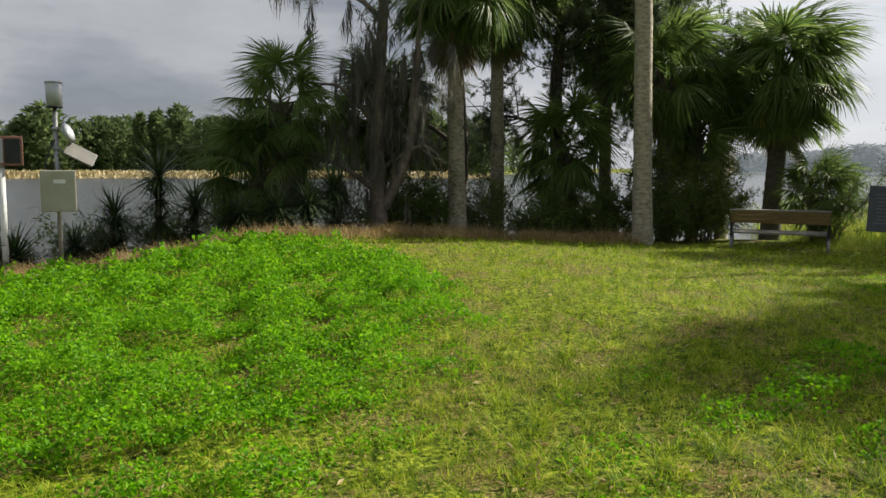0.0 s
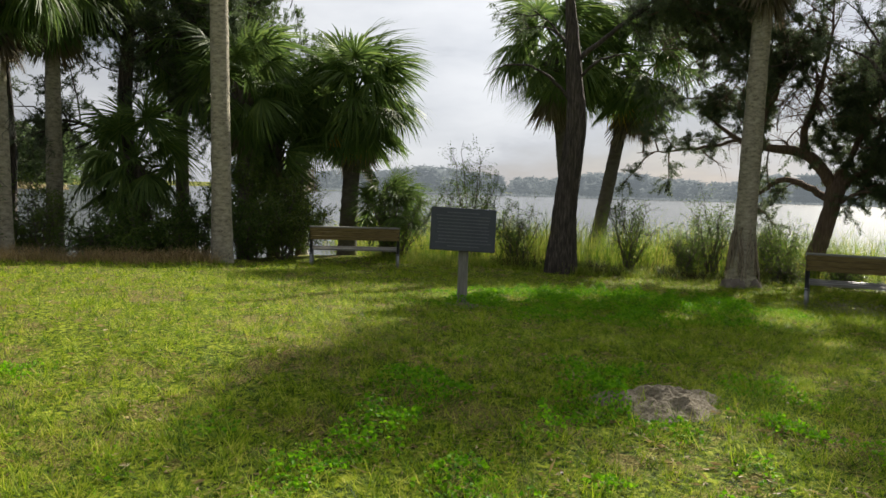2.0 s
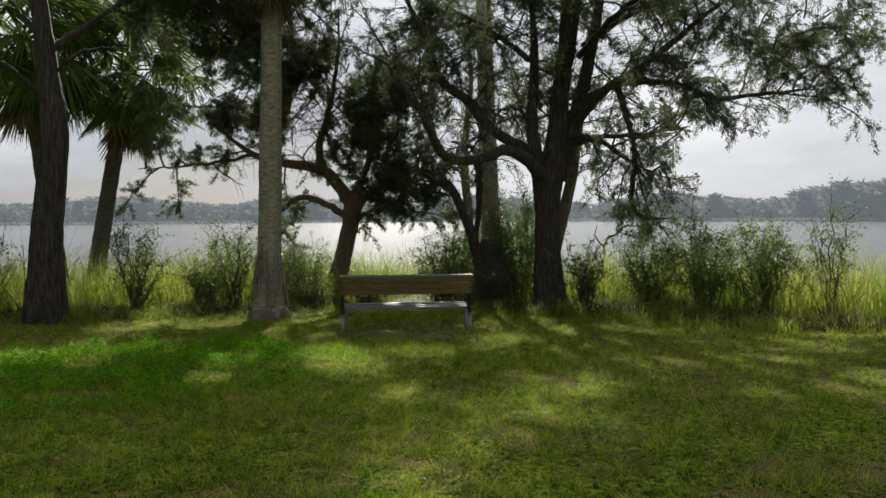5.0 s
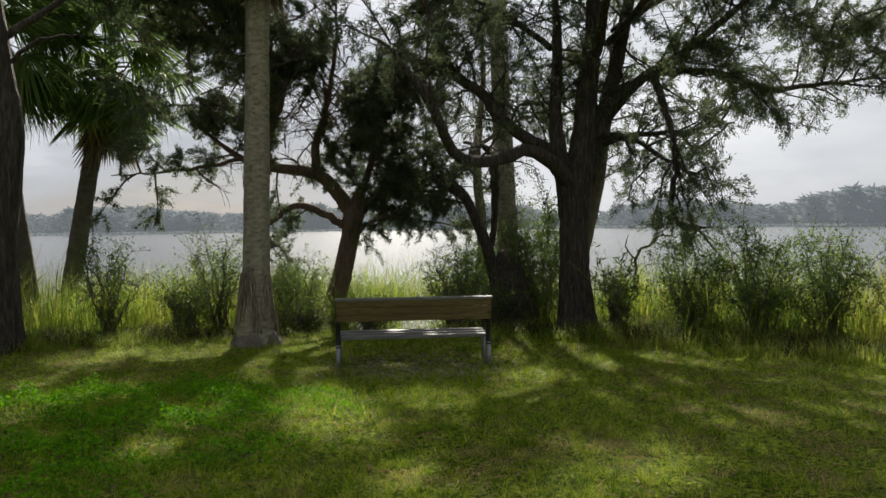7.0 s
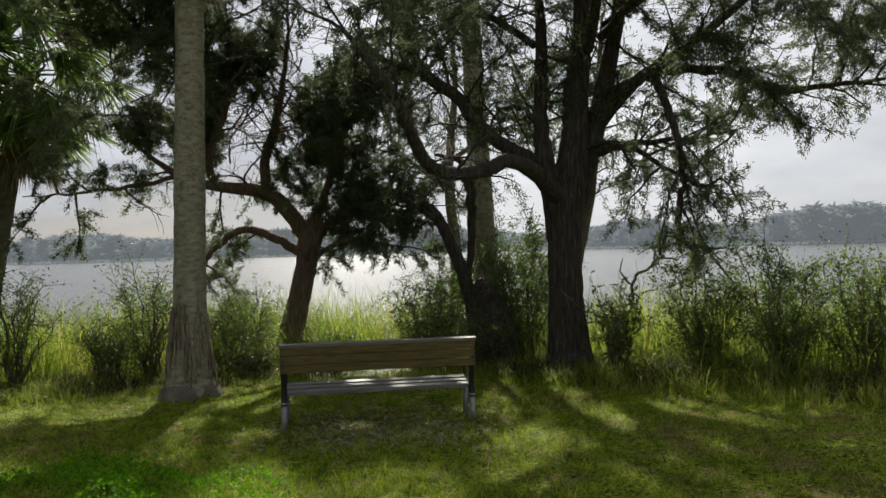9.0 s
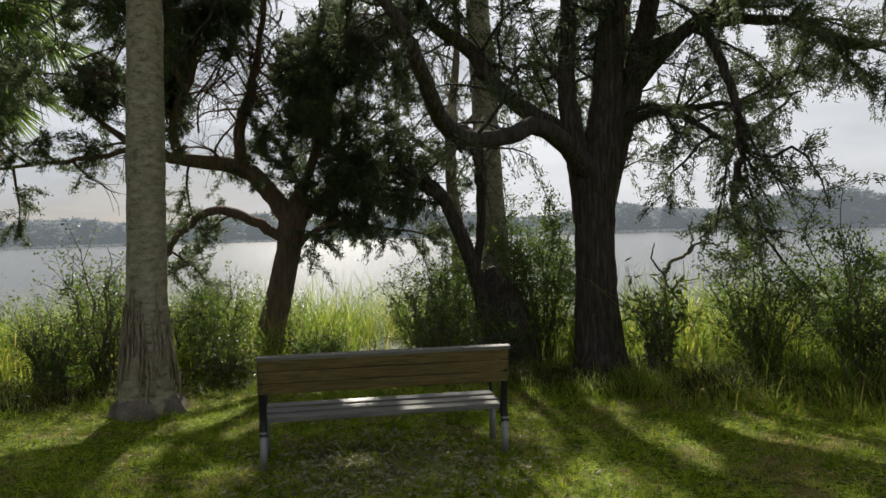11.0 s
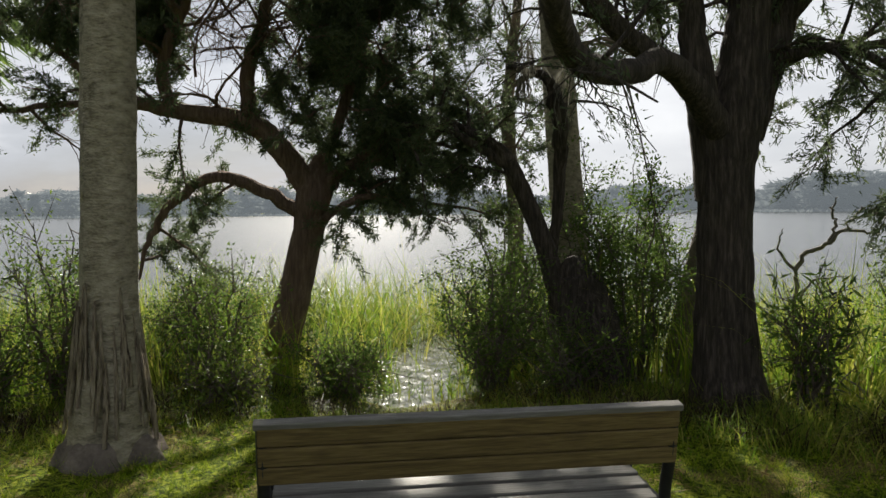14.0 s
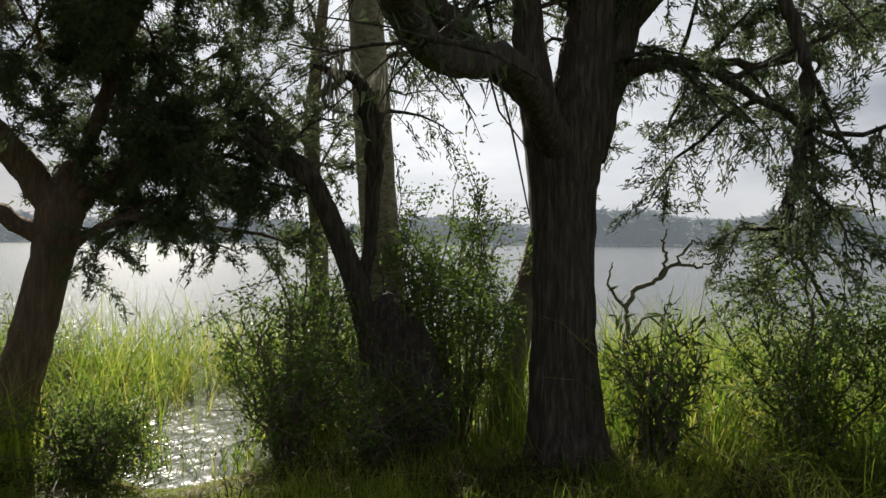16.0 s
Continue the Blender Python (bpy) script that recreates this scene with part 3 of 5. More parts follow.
def split_foot(root, radius, h, seed):
    """Loose, split bark round a palm's foot, over a dark root ring."""
    r = np.random.default_rng(seed)
    for k in range(34):
        a = k / 34 * 2 * math.pi + r.normal(0, 0.06)
        d = np.array([math.cos(a), math.sin(a), 0])
        s = np.array([-d[1], d[0], 0]) * r.normal(0, 0.02)
        low = 0.12 + h * r.uniform(0, 0.35)
        top = low + h * r.uniform(0.25, 0.65)
        rr = lambda z: radius * np.interp(z / h, (0, 0.2, 0.4, 0.76, 1.2), (1.84, 1.63, 1.38, 1.12, 1.07))
        tb = Tubes()
        tb.add([d * rr(low) + np.array([0, 0, low]), d * rr((low + top) / 2) + s + np.array([0, 0, (low + top) / 2]), d * rr(top) + s + np.array([0, 0, top])], (0.012, r.uniform(0.014, 0.028), 0.006), 5, 0.2, r)
        under(new("bark_strip", tb.mesh("bark_strip", M_SPLIT_WOOD)), root, "split pale strip of bark")
    tb = Tubes()
    tb.add([(0, 0, -0.1), (0, 0, 0.04), (0, 0, 0.13), (0, 0, 0.19)], (radius * 2.5, radius * 2.1, radius * 1.86, radius * 1.5), 36, 0.07, r)
    under(new("root_ring", tb.mesh("root_ring", M_GREY_BARK)), root, "brown crumbling root ring")


split_foot(old_palm, 0.185, 1.5, 8)

# ---- cedars ----


# openings in the crowns, each by the sunlit spot that it leaves on the lawn: x, y, radius
GAPS = ((5.7, 10.2, 0.6), (5.1, 10.8, 0.6), (7.0, 10.1, 0.6), (7.1, 7.3, 0.3), (8.3, 7.9, 0.4), (9.0, 7.2, 0.55), (9.8, 6.5, 0.5), (7.6, 10.8, 0.45), (7.9, 9.5, 0.4),
        (8.3, 6.4, 0.4), (7.3, 5.3, 0.3), (10.3, 5.8, 0.4), (11.0, 5.2, 0.35), (9.9, 3.9, 0.4), (10.4, 3.2, 0.45), (9.0, 1.9, 0.45), (9.2, 9.9, 0.45), (9.6, 7.7, 0.45),
        (11.4, 6.3, 0.45), (12.1, 5.8, 0.35), (10.6, 9.4, 0.45), (11.2, 8.9, 0.3), (13.0, 6.05, 0.45), (12.4, 6.5, 0.35), (11.9, 8.2, 0.25), (11.6, 11.4, 0.4), (11.4, 9.9, 0.45), (10.3, 8.6, 0.35), (12.0, 10.4, 0.3))


def in_gap(p, r):
    """Which of the points lie in an opening that the sun shines through."""
    d = np.array(SUN_DIR)
    hit = np.zeros(len(p), bool)
    for x, y, rad in GAPS:
        q = p - np.array([x, y, 0.0])
        off = np.linalg.norm(q - (q @ d)[:, None] * d, axis=1)
        hit |= off < rad * r.uniform(0.75, 1.2, len(p))
    return hit


def cedar(name, base, limbs, label, seed, bark, leaf_mat, per_limb=11, twigs=8, leaves=26, reach=1.3, hang=0.25, fill=(), leaf_len=0.085, category="cedar tree", shape_az=68):
    """Limbs are (points, radii, foliage) with points (right, away, up) as seen along the azimuth shape_az, from the tree's foot."""
    r = np.random.default_rng(seed)
    root = thing(name, label, category, Matrix.Translation(base))
    az = radians(shape_az)
    fw, rt = np.array([math.sin(az), math.cos(az), 0]), np.array([math.cos(az), -math.sin(az), 0])
    up = np.array([0, 0, 1.0])
    boughs, C, A = Tubes(), [], []

    def spray(line, n, size):
        t = r.uniform(0.15, 1, n)
        i = t * (len(line) - 1)
        k = np.minimum(i.astype(int), len(line) - 2)
        p = line[k] + (line[k + 1] - line[k]) * (i - k)[:, None]
        d = unit(line[-1] - line[0])
        C.append(p + r.normal(0, size * 0.22, (n, 3)))
        A.append(d * 0.8 + r.normal(0, 0.6, (n, 3)) - up * hang * 0.3)

    def bough(p0, d, L, rad):
        pts = [p0]
        for s in range(5):
            d = unit(d + r.normal(0, 0.20, 3) + up * (0.10 - hang * (0.3 + 0.25 * s)))
            pts.append(pts[-1] + d * L / 5)
        line = np.array(pts)
        boughs.add(line, (rad, rad * 0.25), 5)
        for k in range(twigs):
            t = r.uniform(0.2, 1.0) * 4.99
            i = int(t)
            q = line[i] + (line[i + 1] - line[i]) * (t - i)
            td = unit(d * 0.5 + r.normal(0, 0.65, 3) - up * hang * 0.6)
            tl = r.uniform(0.2, 0.55) * (0.6 + 0.4 * L)
            mid = q + td * tl * 0.5 + r.normal(0, 0.03, 3)
            tw = np.array([q, mid, q + td * tl - up * hang * 0.12])
            boughs.add(tw, (rad * 0.28, 0.003), 3)
            spray(tw, leaves, 0.13)

    for pts, radii, foliage in limbs:
        line = smooth_line([rt * u + fw * v + up * (z - base[2]) for u, v, z in pts], 6)
        line[1:-1] += r.normal(0, 0.012 if radii[0] < 0.1 else 0.005, line[1:-1].shape)
        tb = Tubes()
        tb.add(line, radii, 18 if radii[0] > 0.1 else 8, 0.06 if radii[0] < 0.1 else 0.035, r)
        under(new("trunk" if radii[0] > 0.17 else "limb", tb.mesh("limb", bark)), root)
        n = int(per_limb * foliage)
        for k in range(n):
            t0 = 0.55 if radii[0] > 0.15 else 0.25
            t = (t0 + (1 - t0) * (k + r.random()) / n) * (len(line) - 1.01)
            i = int(t)
            q = line[i] + (line[i + 1] - line[i]) * (t - i)
            ax = unit(line[i + 1] - line[i])
            d = unit(ax * 0.6 + unit(r.normal(0, 1, 3)) * 0.9)
            bough(q, d, reach * r.uniform(0.55, 1.25), 0.022)
    for (u, v, z), (su, sv, sz), n in fill:
        for k in range(n):
            q = unit(r.normal(0, 1, 3)) * r.uniform(0.35, 1.0)
            q = rt * (u + q[0] * su) + fw * (v + q[1] * sv) + up * (z - base[2] + q[2] * sz)
            bough(q, unit(r.normal(0, 1, 3) + rt * 0.1), reach * r.uniform(0.5, 1.0), 0.018)
    if boughs.v:
        tagged(under(new("bough", boughs.mesh("bough", bark)), root), kind="stuff")
    if C:
        c, a = np.concatenate(C), np.concatenate(A)
        k = ~in_gap(c + np.array(base), r)
        c, a = c[k], a[k]
        v, f = needles(c, a, r.uniform(0.6, 1.4, len(c)) * leaf_len * 0.85, r.uniform(0.6, 1.3, len(c)) * leaf_len * 0.215, r)
        under(new("crown", raw_mesh("crown", v, f, [leaf_mat])), root)
    return root


# twin-trunked cedar beside the bench
limbs = []
limbs.append(([(0.0, 0, -0.45), (-0.03, 0, 0.1), (-0.05, 0, 0.8), (-0.06, 0, 1.5), (-0.05, 0, 2.0), (0.05, 0, 2.5), (0.12, 0, 3.0), (0.17, 0, 3.7), (0.25, 0, 4.6), (0.32, 0.1, 6.2), (0.4, 0.1, 7.8)], (0.40, 0.29, 0.235, 0.225, 0.25, 0.235, 0.19, 0.165, 0.13, 0.08, 0.03), 2.0))
limbs.append(([(0.12, 0.05, 2.15), (0.28, 0.05, 2.7), (0.45, 0.05, 3.3), (0.66, 0.05, 4.2), (0.85, 0, 5.2), (1.0, 0, 6.6)], (0.17, 0.16, 0.14, 0.115, 0.09, 0.03), 1.4))
limbs.append(([(-0.14, -0.02, 1.6), (-0.2, 0.0, 2.2), (-0.3, 0, 2.75), (-0.35, 0.05, 3.4), (-0.3, 0.1, 4.5), (-0.38, 0.2, 6.0)], (0.17, 0.165, 0.13, 0.105, 0.085, 0.03), 2.0))
limbs.append(([(-0.15, 0, 2.4), (-0.45, 0.0, 2.70), (-0.87, -0.2, 2.92), (-1.3, -0.45, 3.25), (-1.5, -0.55, 3.55), (-1.95, -0.75, 3.85), (-2.12, -0.85, 4.3), (-2.3, -0.9, 4.75), (-2.7, -0.9, 5.5)], (0.13, 0.115, 0.10, 0.092, 0.085, 0.075, 0.06, 0.05, 0.02), 2.0))
limbs.append(([(-0.15, -0.1, 2.2), (-0.48, -0.5, 2.5), (-0.85, -1.03, 2.62), (-1.1, -1.4, 2.50), (-1.4, -1.9, 2.40), (-1.65, -2.5, 2.36), (-1.82, -3.0, 2.45), (-1.95, -3.4, 2.75), (-2.12, -3.7, 3.1), (-2.5, -3.9, 3.6)], (0.14, 0.115, 0.095, 0.088, 0.085, 0.078, 0.07, 0.06, 0.05, 0.02), 0.45))
limbs.append(([(-1.95, -0.75, 3.85), (-2.4, -0.9, 4.0), (-2.9, -1.0, 4.3)], (0.05, 0.035, 0.01), 0.8))
limbs.append(([(-0.33, 0.02, 3.1), (-0.6, -0.1, 3.45), (-0.95, -0.2, 3.4), (-1.1, -0.25, 3.05)], (0.045, 0.035, 0.028, 0.008), 0.3))
limbs.append(([(0.45, 0, 3.2), (0.95, -0.2, 3.75), (1.6, -0.4, 4.15), (2.3, -0.5, 4.7), (3.2, -0.6, 5.4)], (0.10, 0.08, 0.065, 0.05, 0.015), 1.8))
limbs.append(([(0.55, 0, 3.6), (1.2, -0.2, 3.85), (2.1, -0.3, 3.85), (3.0, 0.0, 3.6), (4.2, 0.3, 3.75), (5.2, 0.4, 3.9)], (0.075, 0.06, 0.055, 0.045, 0.03, 0.01), 2.2))
limbs.append(([(0.3, 0, 2.75), (0.9, 0.2, 2.95), (1.7, 0.3, 3.0), (2.6, 0.4, 3.15)], (0.06, 0.045, 0.03, 0.01), 1.2))
limbs.append(([(0.3, 0, 2.8), (0.75, -0.3, 2.85), (1.2, -0.6, 2.55), (1.7, -0.9, 2.2)], (0.055, 0.045, 0.032, 0.01), 0.6))
limbs.append(([(1.15, -0.4, 3.85), (1.22, -0.73, 3.35), (1.33, -0.85, 2.9), (1.40, -0.88, 2.4), (1.33, -0.8, 1.9), (1.42, -0.6, 1.62), (1.7, -0.2, 1.45), (2.3, 0.0, 1.40)], (0.06, 0.055, 0.052, 0.05, 0.045, 0.04, 0.028, 0.01), 0.7))
limbs.append(([(0.6, 0, 4.6), (1.6, 0.8, 5.4), (2.6, 1.2, 5.9), (4.2, 1.4, 6.0)], (0.08, 0.06, 0.04, 0.012), 1.8))
limbs.append(([(0.5, -0.1, 4.4), (1.2, -1.2, 5.0), (2.2, -2.2, 5.3), (3.6, -2.8, 5.2)], (0.08, 0.06, 0.04, 0.012), 1.8))
limbs.append(([(-0.4, 0.2, 4.4), (-1.2, 1.0, 5.2), (-2.0, 1.6, 5.8)], (0.06, 0.045, 0.012), 1.4))
limbs.append(([(0.3, -0.2, 4.2), (0.4, -1.6, 5.2), (0.6, -3.0, 6.0), (0.9, -4.2, 6.4)], (0.08, 0.06, 0.04, 0.012), 1.8))
cedar("cedar_tree", at(16.02, 7.06), limbs, "dark twin-trunked red cedar spreading over the riverbank", 41, M_CEDAR_BARK, M_CEDAR, 12, 11, 74, 1.25, 0.2, leaf_len=0.075,
    fill=[((2.6, -0.3, 4.8), (2.0, 1.2, 0.8), 10), ((0.4, -0.6, 6.4), (2.6, 2.0, 0.8), 36), ((-1.8, 0.4, 5.2), (1.4, 1.2, 1.0), 18), ((4.2, 0.4, 4.5), (1.4, 1.2, 0.8), 16), ((5.2, 0.4, 4.9), (1.5, 1.2, 0.7), 18), ((-2.0, -1.0, 7.4), (1.7, 1.5, 0.7), 46), ((0.2, -2.6, 7.2), (1.8, 1.4, 0.6), 36)])

# leaning cedar with a forked head behind the bench
limbs = []
limbs.append(([(-0.02, 0, -0.6), (0.03, 0, 0.0), (0.2, 0, 0.66), (0.35, 0, 1.3), (0.43, 0, 1.75), (0.52, 0.1, 2.1)], (0.27, 0.20, 0.18, 0.17, 0.20, 0.12), 0.0))
limbs.append(([(0.43, 0, 1.7), (0.10, -0.1, 2.2), (-0.25, -0.2, 2.5), (-0.95, -0.3, 2.62), (-1.6, -0.4, 2.8), (-2.4, -0.4, 3.4)], (0.13, 0.125, 0.11, 0.085, 0.06, 0.02), 1.0))
limbs.append(([(-0.2, -0.2, 2.48), (-0.2, -0.3, 3.05), (-0.02, -0.3, 3.6), (0.15, -0.2, 4.5), (0.2, -0.1, 5.8)], (0.09, 0.075, 0.06, 0.04, 0.015), 1.8))
limbs.append(([(-1.05, -0.3, 2.65), (-1.12, -0.4, 3.1), (-0.86, -0.4, 3.7), (-0.75, -0.3, 4.7), (-0.9, 0, 5.9)], (0.075, 0.065, 0.05, 0.035, 0.012), 1.6))
limbs.append(([(0.32, 0, 1.45), (-0.15, -0.2, 1.78), (-0.6, -0.3, 1.9), (-1.03, -0.4, 1.62), (-1.3, -0.4, 1.2), (-1.45, -0.4, 0.75)], (0.085, 0.07, 0.06, 0.05, 0.03, 0.012), 0.35))
limbs.append(([(0.45, 0, 1.75), (0.95, 0, 2.1), (1.5, 0.1, 2.25), (2.2, 0.2, 2.2)], (0.08, 0.06, 0.04, 0.012), 1.6))
limbs.append(([(0.33, 0, 1.15), (0.7, -0.1, 1.55), (1.2, -0.1, 1.7), (1.7, 0, 1.6)], (0.06, 0.045, 0.03, 0.01), 0.7))
limbs.append(([(0.5, 0, 1.95), (0.8, 0.2, 2.9), (1.1, 0.3, 3.9), (1.2, 0.3, 5.0)], (0.08, 0.06, 0.045, 0.015), 1.8))
limbs.append(([(-1.6, -0.4, 2.78), (-2.2, -0.9, 2.6), (-2.9, -1.2, 2.5), (-3.6, -1.4, 2.45)], (0.045, 0.035, 0.022, 0.008), 0.7))
limbs.append(([(-0.9, -0.4, 3.6), (-1.3, -1.6, 4.4), (-1.6, -2.8, 5.0), (-1.8, -3.8, 5.4)], (0.05, 0.04, 0.03, 0.01), 1.8))
cedar("cedar_tree", at(15.95, 11.85), limbs, "leaning red cedar with forked head and dense dark foliage", 42, M_RED_BARK, M_CEDAR, 12, 11, 125, 1.0, 0.14, leaf_len=0.075,
    fill=[((1.15, 0.2, 2.4), (1.0, 0.8, 0.85), 19), ((1.9, 0.3, 4.5), (0.9, 0.8, 1.0), 26), ((-0.6, 0.0, 4.8), (1.0, 0.7, 0.8), 16), ((0.2, 0.2, 4.4), (1.8, 1.0, 1.3), 48), ((-2.4, -0.6, 4.4), (1.3, 1.0, 1.2), 28), ((-1.6, -2.6, 5.3), (1.6, 1.2, 0.8), 34), ((0.2, -0.2, 6.9), (2.0, 1.5, 0.7), 56), ((0.2, -0.2, 3.6), (1.6, 0.8, 0.9), 40), ((-1.3, -0.3, 3.5), (0.9, 0.7, 0.7), 16)])

# snag with a broken stub
limbs = []
limbs.append(([(0.24, 0, -0.5), (0.22, 0, 0.4), (0.06, 0, 1.1), (-0.17, 0, 1.68), (-0.34, 0, 2.03), (-0.57, 0.1, 2.26), (-1.0, 0.2, 2.5)], (0.18, 0.12, 0.10, 0.09, 0.08, 0.06, 0.02), 0.3))
limbs.append(([(-0.3, 0, 1.95), (-0.6, 0, 2.15), (-1.0, 0, 2.35), (-1.7, 0.1, 2.45)], (0.06, 0.05, 0.04, 0.012), 1.0))
limbs.append(([(0.1, 0.1, 0.8), (0.2, 0.1, 1.7), (0.20, 0, 2.3), (0.15, 0, 2.62), (0.04, 0, 2.88), (-0.35, 0, 2.98)], (0.05, 0.06, 0.08, 0.085, 0.05, 0.02), 0.2))
limbs.append(([(0.48, -0.05, -0.6), (0.48, -0.05, 0.0), (0.44, 0, 0.4), (0.38, 0, 0.75), (0.33, 0, 0.95), (0.3, 0, 1.05)], (0.56, 0.43, 0.33, 0.24, 0.14, 0.02), 0.0))
cedar("cedar_snag", at(16.5, 8.95), limbs, "broken cedar snag with stubs and ragged hanging bark", 43, M_CEDAR_BARK, M_CEDAR, 8, 8, 50, 0.9, 0.3)

# slim trunk behind the twin cedar
limbs = []
limbs.append(([(-0.1, 0, -0.6), (0.0, 0, 0.2), (0.25, 0, 1.3), (0.5, 0, 2.4), (0.7, 0.1, 4.0), (0.8, 0.2, 5.2)], (0.2, 0.15, 0.13, 0.11, 0.07, 0.02), 1.2))
cedar("cedar_tree", at(17.65, 7.66), limbs, "slim grey cedar leaning behind a larger cedar", 49, M_GREY_BARK, M_CEDAR, 9, 8, 40, 1.0, 0.2)

# bare crooked branch over the reeds
limbs = []
limbs.append(([(-0.3, 0, -0.7), (-0.3, 0, 0.3), (-0.26, 0, 0.95), (0.0, 0, 1.12), (0.16, 0, 1.28), (0.42, 0.1, 1.26), (0.6, 0.1, 1.36)], (0.035, 0.03, 0.026, 0.022, 0.018, 0.013, 0.005), 0.0))
limbs.append(([(0.02, 0, 1.14), (0.08, 0, 1.35), (0.04, 0, 1.52), (0.1, 0, 1.62)], (0.022, 0.017, 0.012, 0.005), 0.0))
limbs.append(([(0.16, 0, 1.28), (0.3, 0, 1.48), (0.44, 0, 1.5)], (0.02, 0.013, 0.005), 0.0))
limbs.append(([(-0.28, 0, 0.8), (-0.45, 0, 1.1), (-0.42, 0, 1.3)], (0.02, 0.013, 0.005), 0.0))
limbs.append(([(-0.28, 0, 0.55), (-0.1, 0.1, 0.75), (0.2, 0.1, 0.8)], (0.02, 0.014, 0.005), 0.0))
cedar("dead_sapling", at(17.8, 6.25), limbs, "bare crooked grey sapling above the reeds", 52, M_SAIL, M_CEDAR, category="dead tree", shape_az=90)

# light cedar behind the tall palm
limbs = []
limbs.append(([(0, 0, -0.8), (0.05, 0, 1.2), (-0.05, 0, 2.8), (0.1, 0, 4.6), (0.05, 0, 6.0)], (0.13, 0.10, 0.085, 0.05, 0.02), 1.6))
limbs.append(([(-0.05, 0, 2.6), (-0.8, 0, 3.2), (-1.5, 0.1, 3.5)], (0.05, 0.035, 0.01), 1.2))
limbs.append(([(0, 0, 3.2), (0.8, 0, 3.7), (1.6, 0.1, 3.9)], (0.05, 0.035, 0.01), 1.2))
cedar("cedar_tree", at(18.9, 10.1), limbs, "thin cedar with light lacy foliage behind a palm trunk", 50, M_GREY_BARK, M_CEDAR, 8, 8, 34, 1.1, 0.12, fill=[((0.2, 0, 4.2), (1.6, 0.9, 1.2), 16)])

# bare-topped cedar near the shore palms
limbs = []
limbs.append(([(-0.1, 0, -0.5), (-0.06, 0, 0.6), (-0.02, 0, 1.4), (0.12, 0, 2.9), (0.05, 0, 3.8), (-0.05, 0, 4.9), (-0.2, 0, 6.2)], (0.38, 0.27, 0.235, 0.205, 0.17, 0.13, 0.05), 0.0))
limbs.append(([(0.1, 0, 3.3), (-0.5, -0.3, 3.9), (-1.1, -0.4, 4.1), (-1.8, -0.4, 3.9)], (0.045, 0.03, 0.02, 0.006), 0.0))
limbs.append(([(0.05, 0, 3.8), (0.6, -0.2, 4.2), (1.2, -0.2, 4.3)], (0.04, 0.025, 0.006), 0.0))
limbs.append(([(0, 0, 4.4), (-0.5, 0.1, 5.0), (-1.0, 0, 5.4)], (0.045, 0.025, 0.006), 0.3))
limbs.append(([(0.05, 0, 4.2), (0.9, 0.2, 4.9), (1.6, 0.4, 5.5), (2.4, 0.4, 5.7)], (0.06, 0.045, 0.03, 0.01), 1.4))
cedar("cedar_tree", at(10.72, 13.9), limbs, "old cedar with dark twisted trunk and bare grey twigs", 44, M_CEDAR_BARK, M_CEDAR, 9, 9, 50, 1.1, 0.2, shape_az=45, leaf_len=0.085, fill=[((2.4, 0.6, 5.4), (1.6, 1.0, 1.0), 36), ((4.0, 0.6, 4.6), (1.2, 0.8, 0.8), 18)])

# thicket trees behind the first palms
THICKET = "shaded thicket cedar hung with grey moss"
limbs = []
limbs.append(([(0, 0, -0.5), (0.02, 0, 1.5), (-0.05, 0, 3.5), (0.1, 0, 6), (0.1, 0, 8.5)], (0.24, 0.18, 0.16, 0.11, 0.03), 3.2))
limbs.append(([(0, 0, 2.6), (0.9, 0.2, 3.2), (1.8, 0.2, 3.6)], (0.08, 0.05, 0.012), 1.5))
limbs.append(([(0, 0, 2.2), (-0.9, 0, 2.7), (-1.7, 0, 2.8)], (0.07, 0.045, 0.012), 1.5))
limbs.append(([(0, 0, 4.2), (1.2, 0.1, 5.0), (2.3, 0, 5.4)], (0.08, 0.05, 0.012), 1.6))
limbs.append(([(0, 0, 4.6), (-1.2, 0.1, 5.4), (-2.3, 0, 5.6)], (0.08, 0.05, 0.012), 1.6))
cedar("cedar_tree", at(2.9, 20.3), limbs, "dark cedar in the thicket behind pale palm trunks", 45, M_CEDAR_BARK, M_CEDAR, 12, 9, 44, 1.5, 0.12, shape_az=8, fill=[((0.2, 0.2, 5.5), (1.8, 1.2, 2.4), 60)], leaf_len=0.12)
limbs = []
limbs.append(([(0, 0, -0.5), (0.1, 0, 2), (0, 0, 4.5), (0.1, 0, 7.2)], (0.2, 0.15, 0.1, 0.03), 3.5))
limbs.append(([(0, 0, 3.0), (1.2, 0, 3.7), (2.0, 0, 4.4)], (0.07, 0.045, 0.012), 1.5))
limbs.append(([(0, 0, 3.4), (-1.2, 0, 4.2), (-2.0, 0, 4.6)], (0.07, 0.045, 0.012), 1.5))
cedar("cedar_tree", at(6.2, 22.2), limbs, "bright-topped cedar rising over the thicket", 46, M_CEDAR_BARK, M_FAR, 14, 9, 44, 1.5, 0.05, shape_az=15, fill=[((0, 0, 5.0), (1.7, 1.2, 2.0), 70)], leaf_len=0.12)
limbs = []
limbs.append(([(0, 0, -0.5), (-0.05, 0, 1.5), (0.0, 0, 3.2), (0.1, 0, 5), (0.1, 0, 7)], (0.2, 0.15, 0.13, 0.09, 0.03), 0.9))
limbs.append(([(0.1, 0, 0.6), (0.6, -0.2, 1.8), (0.75, -0.2, 3.2), (0.9, 0, 5.0)], (0.12, 0.10, 0.08, 0.03), 0.8))
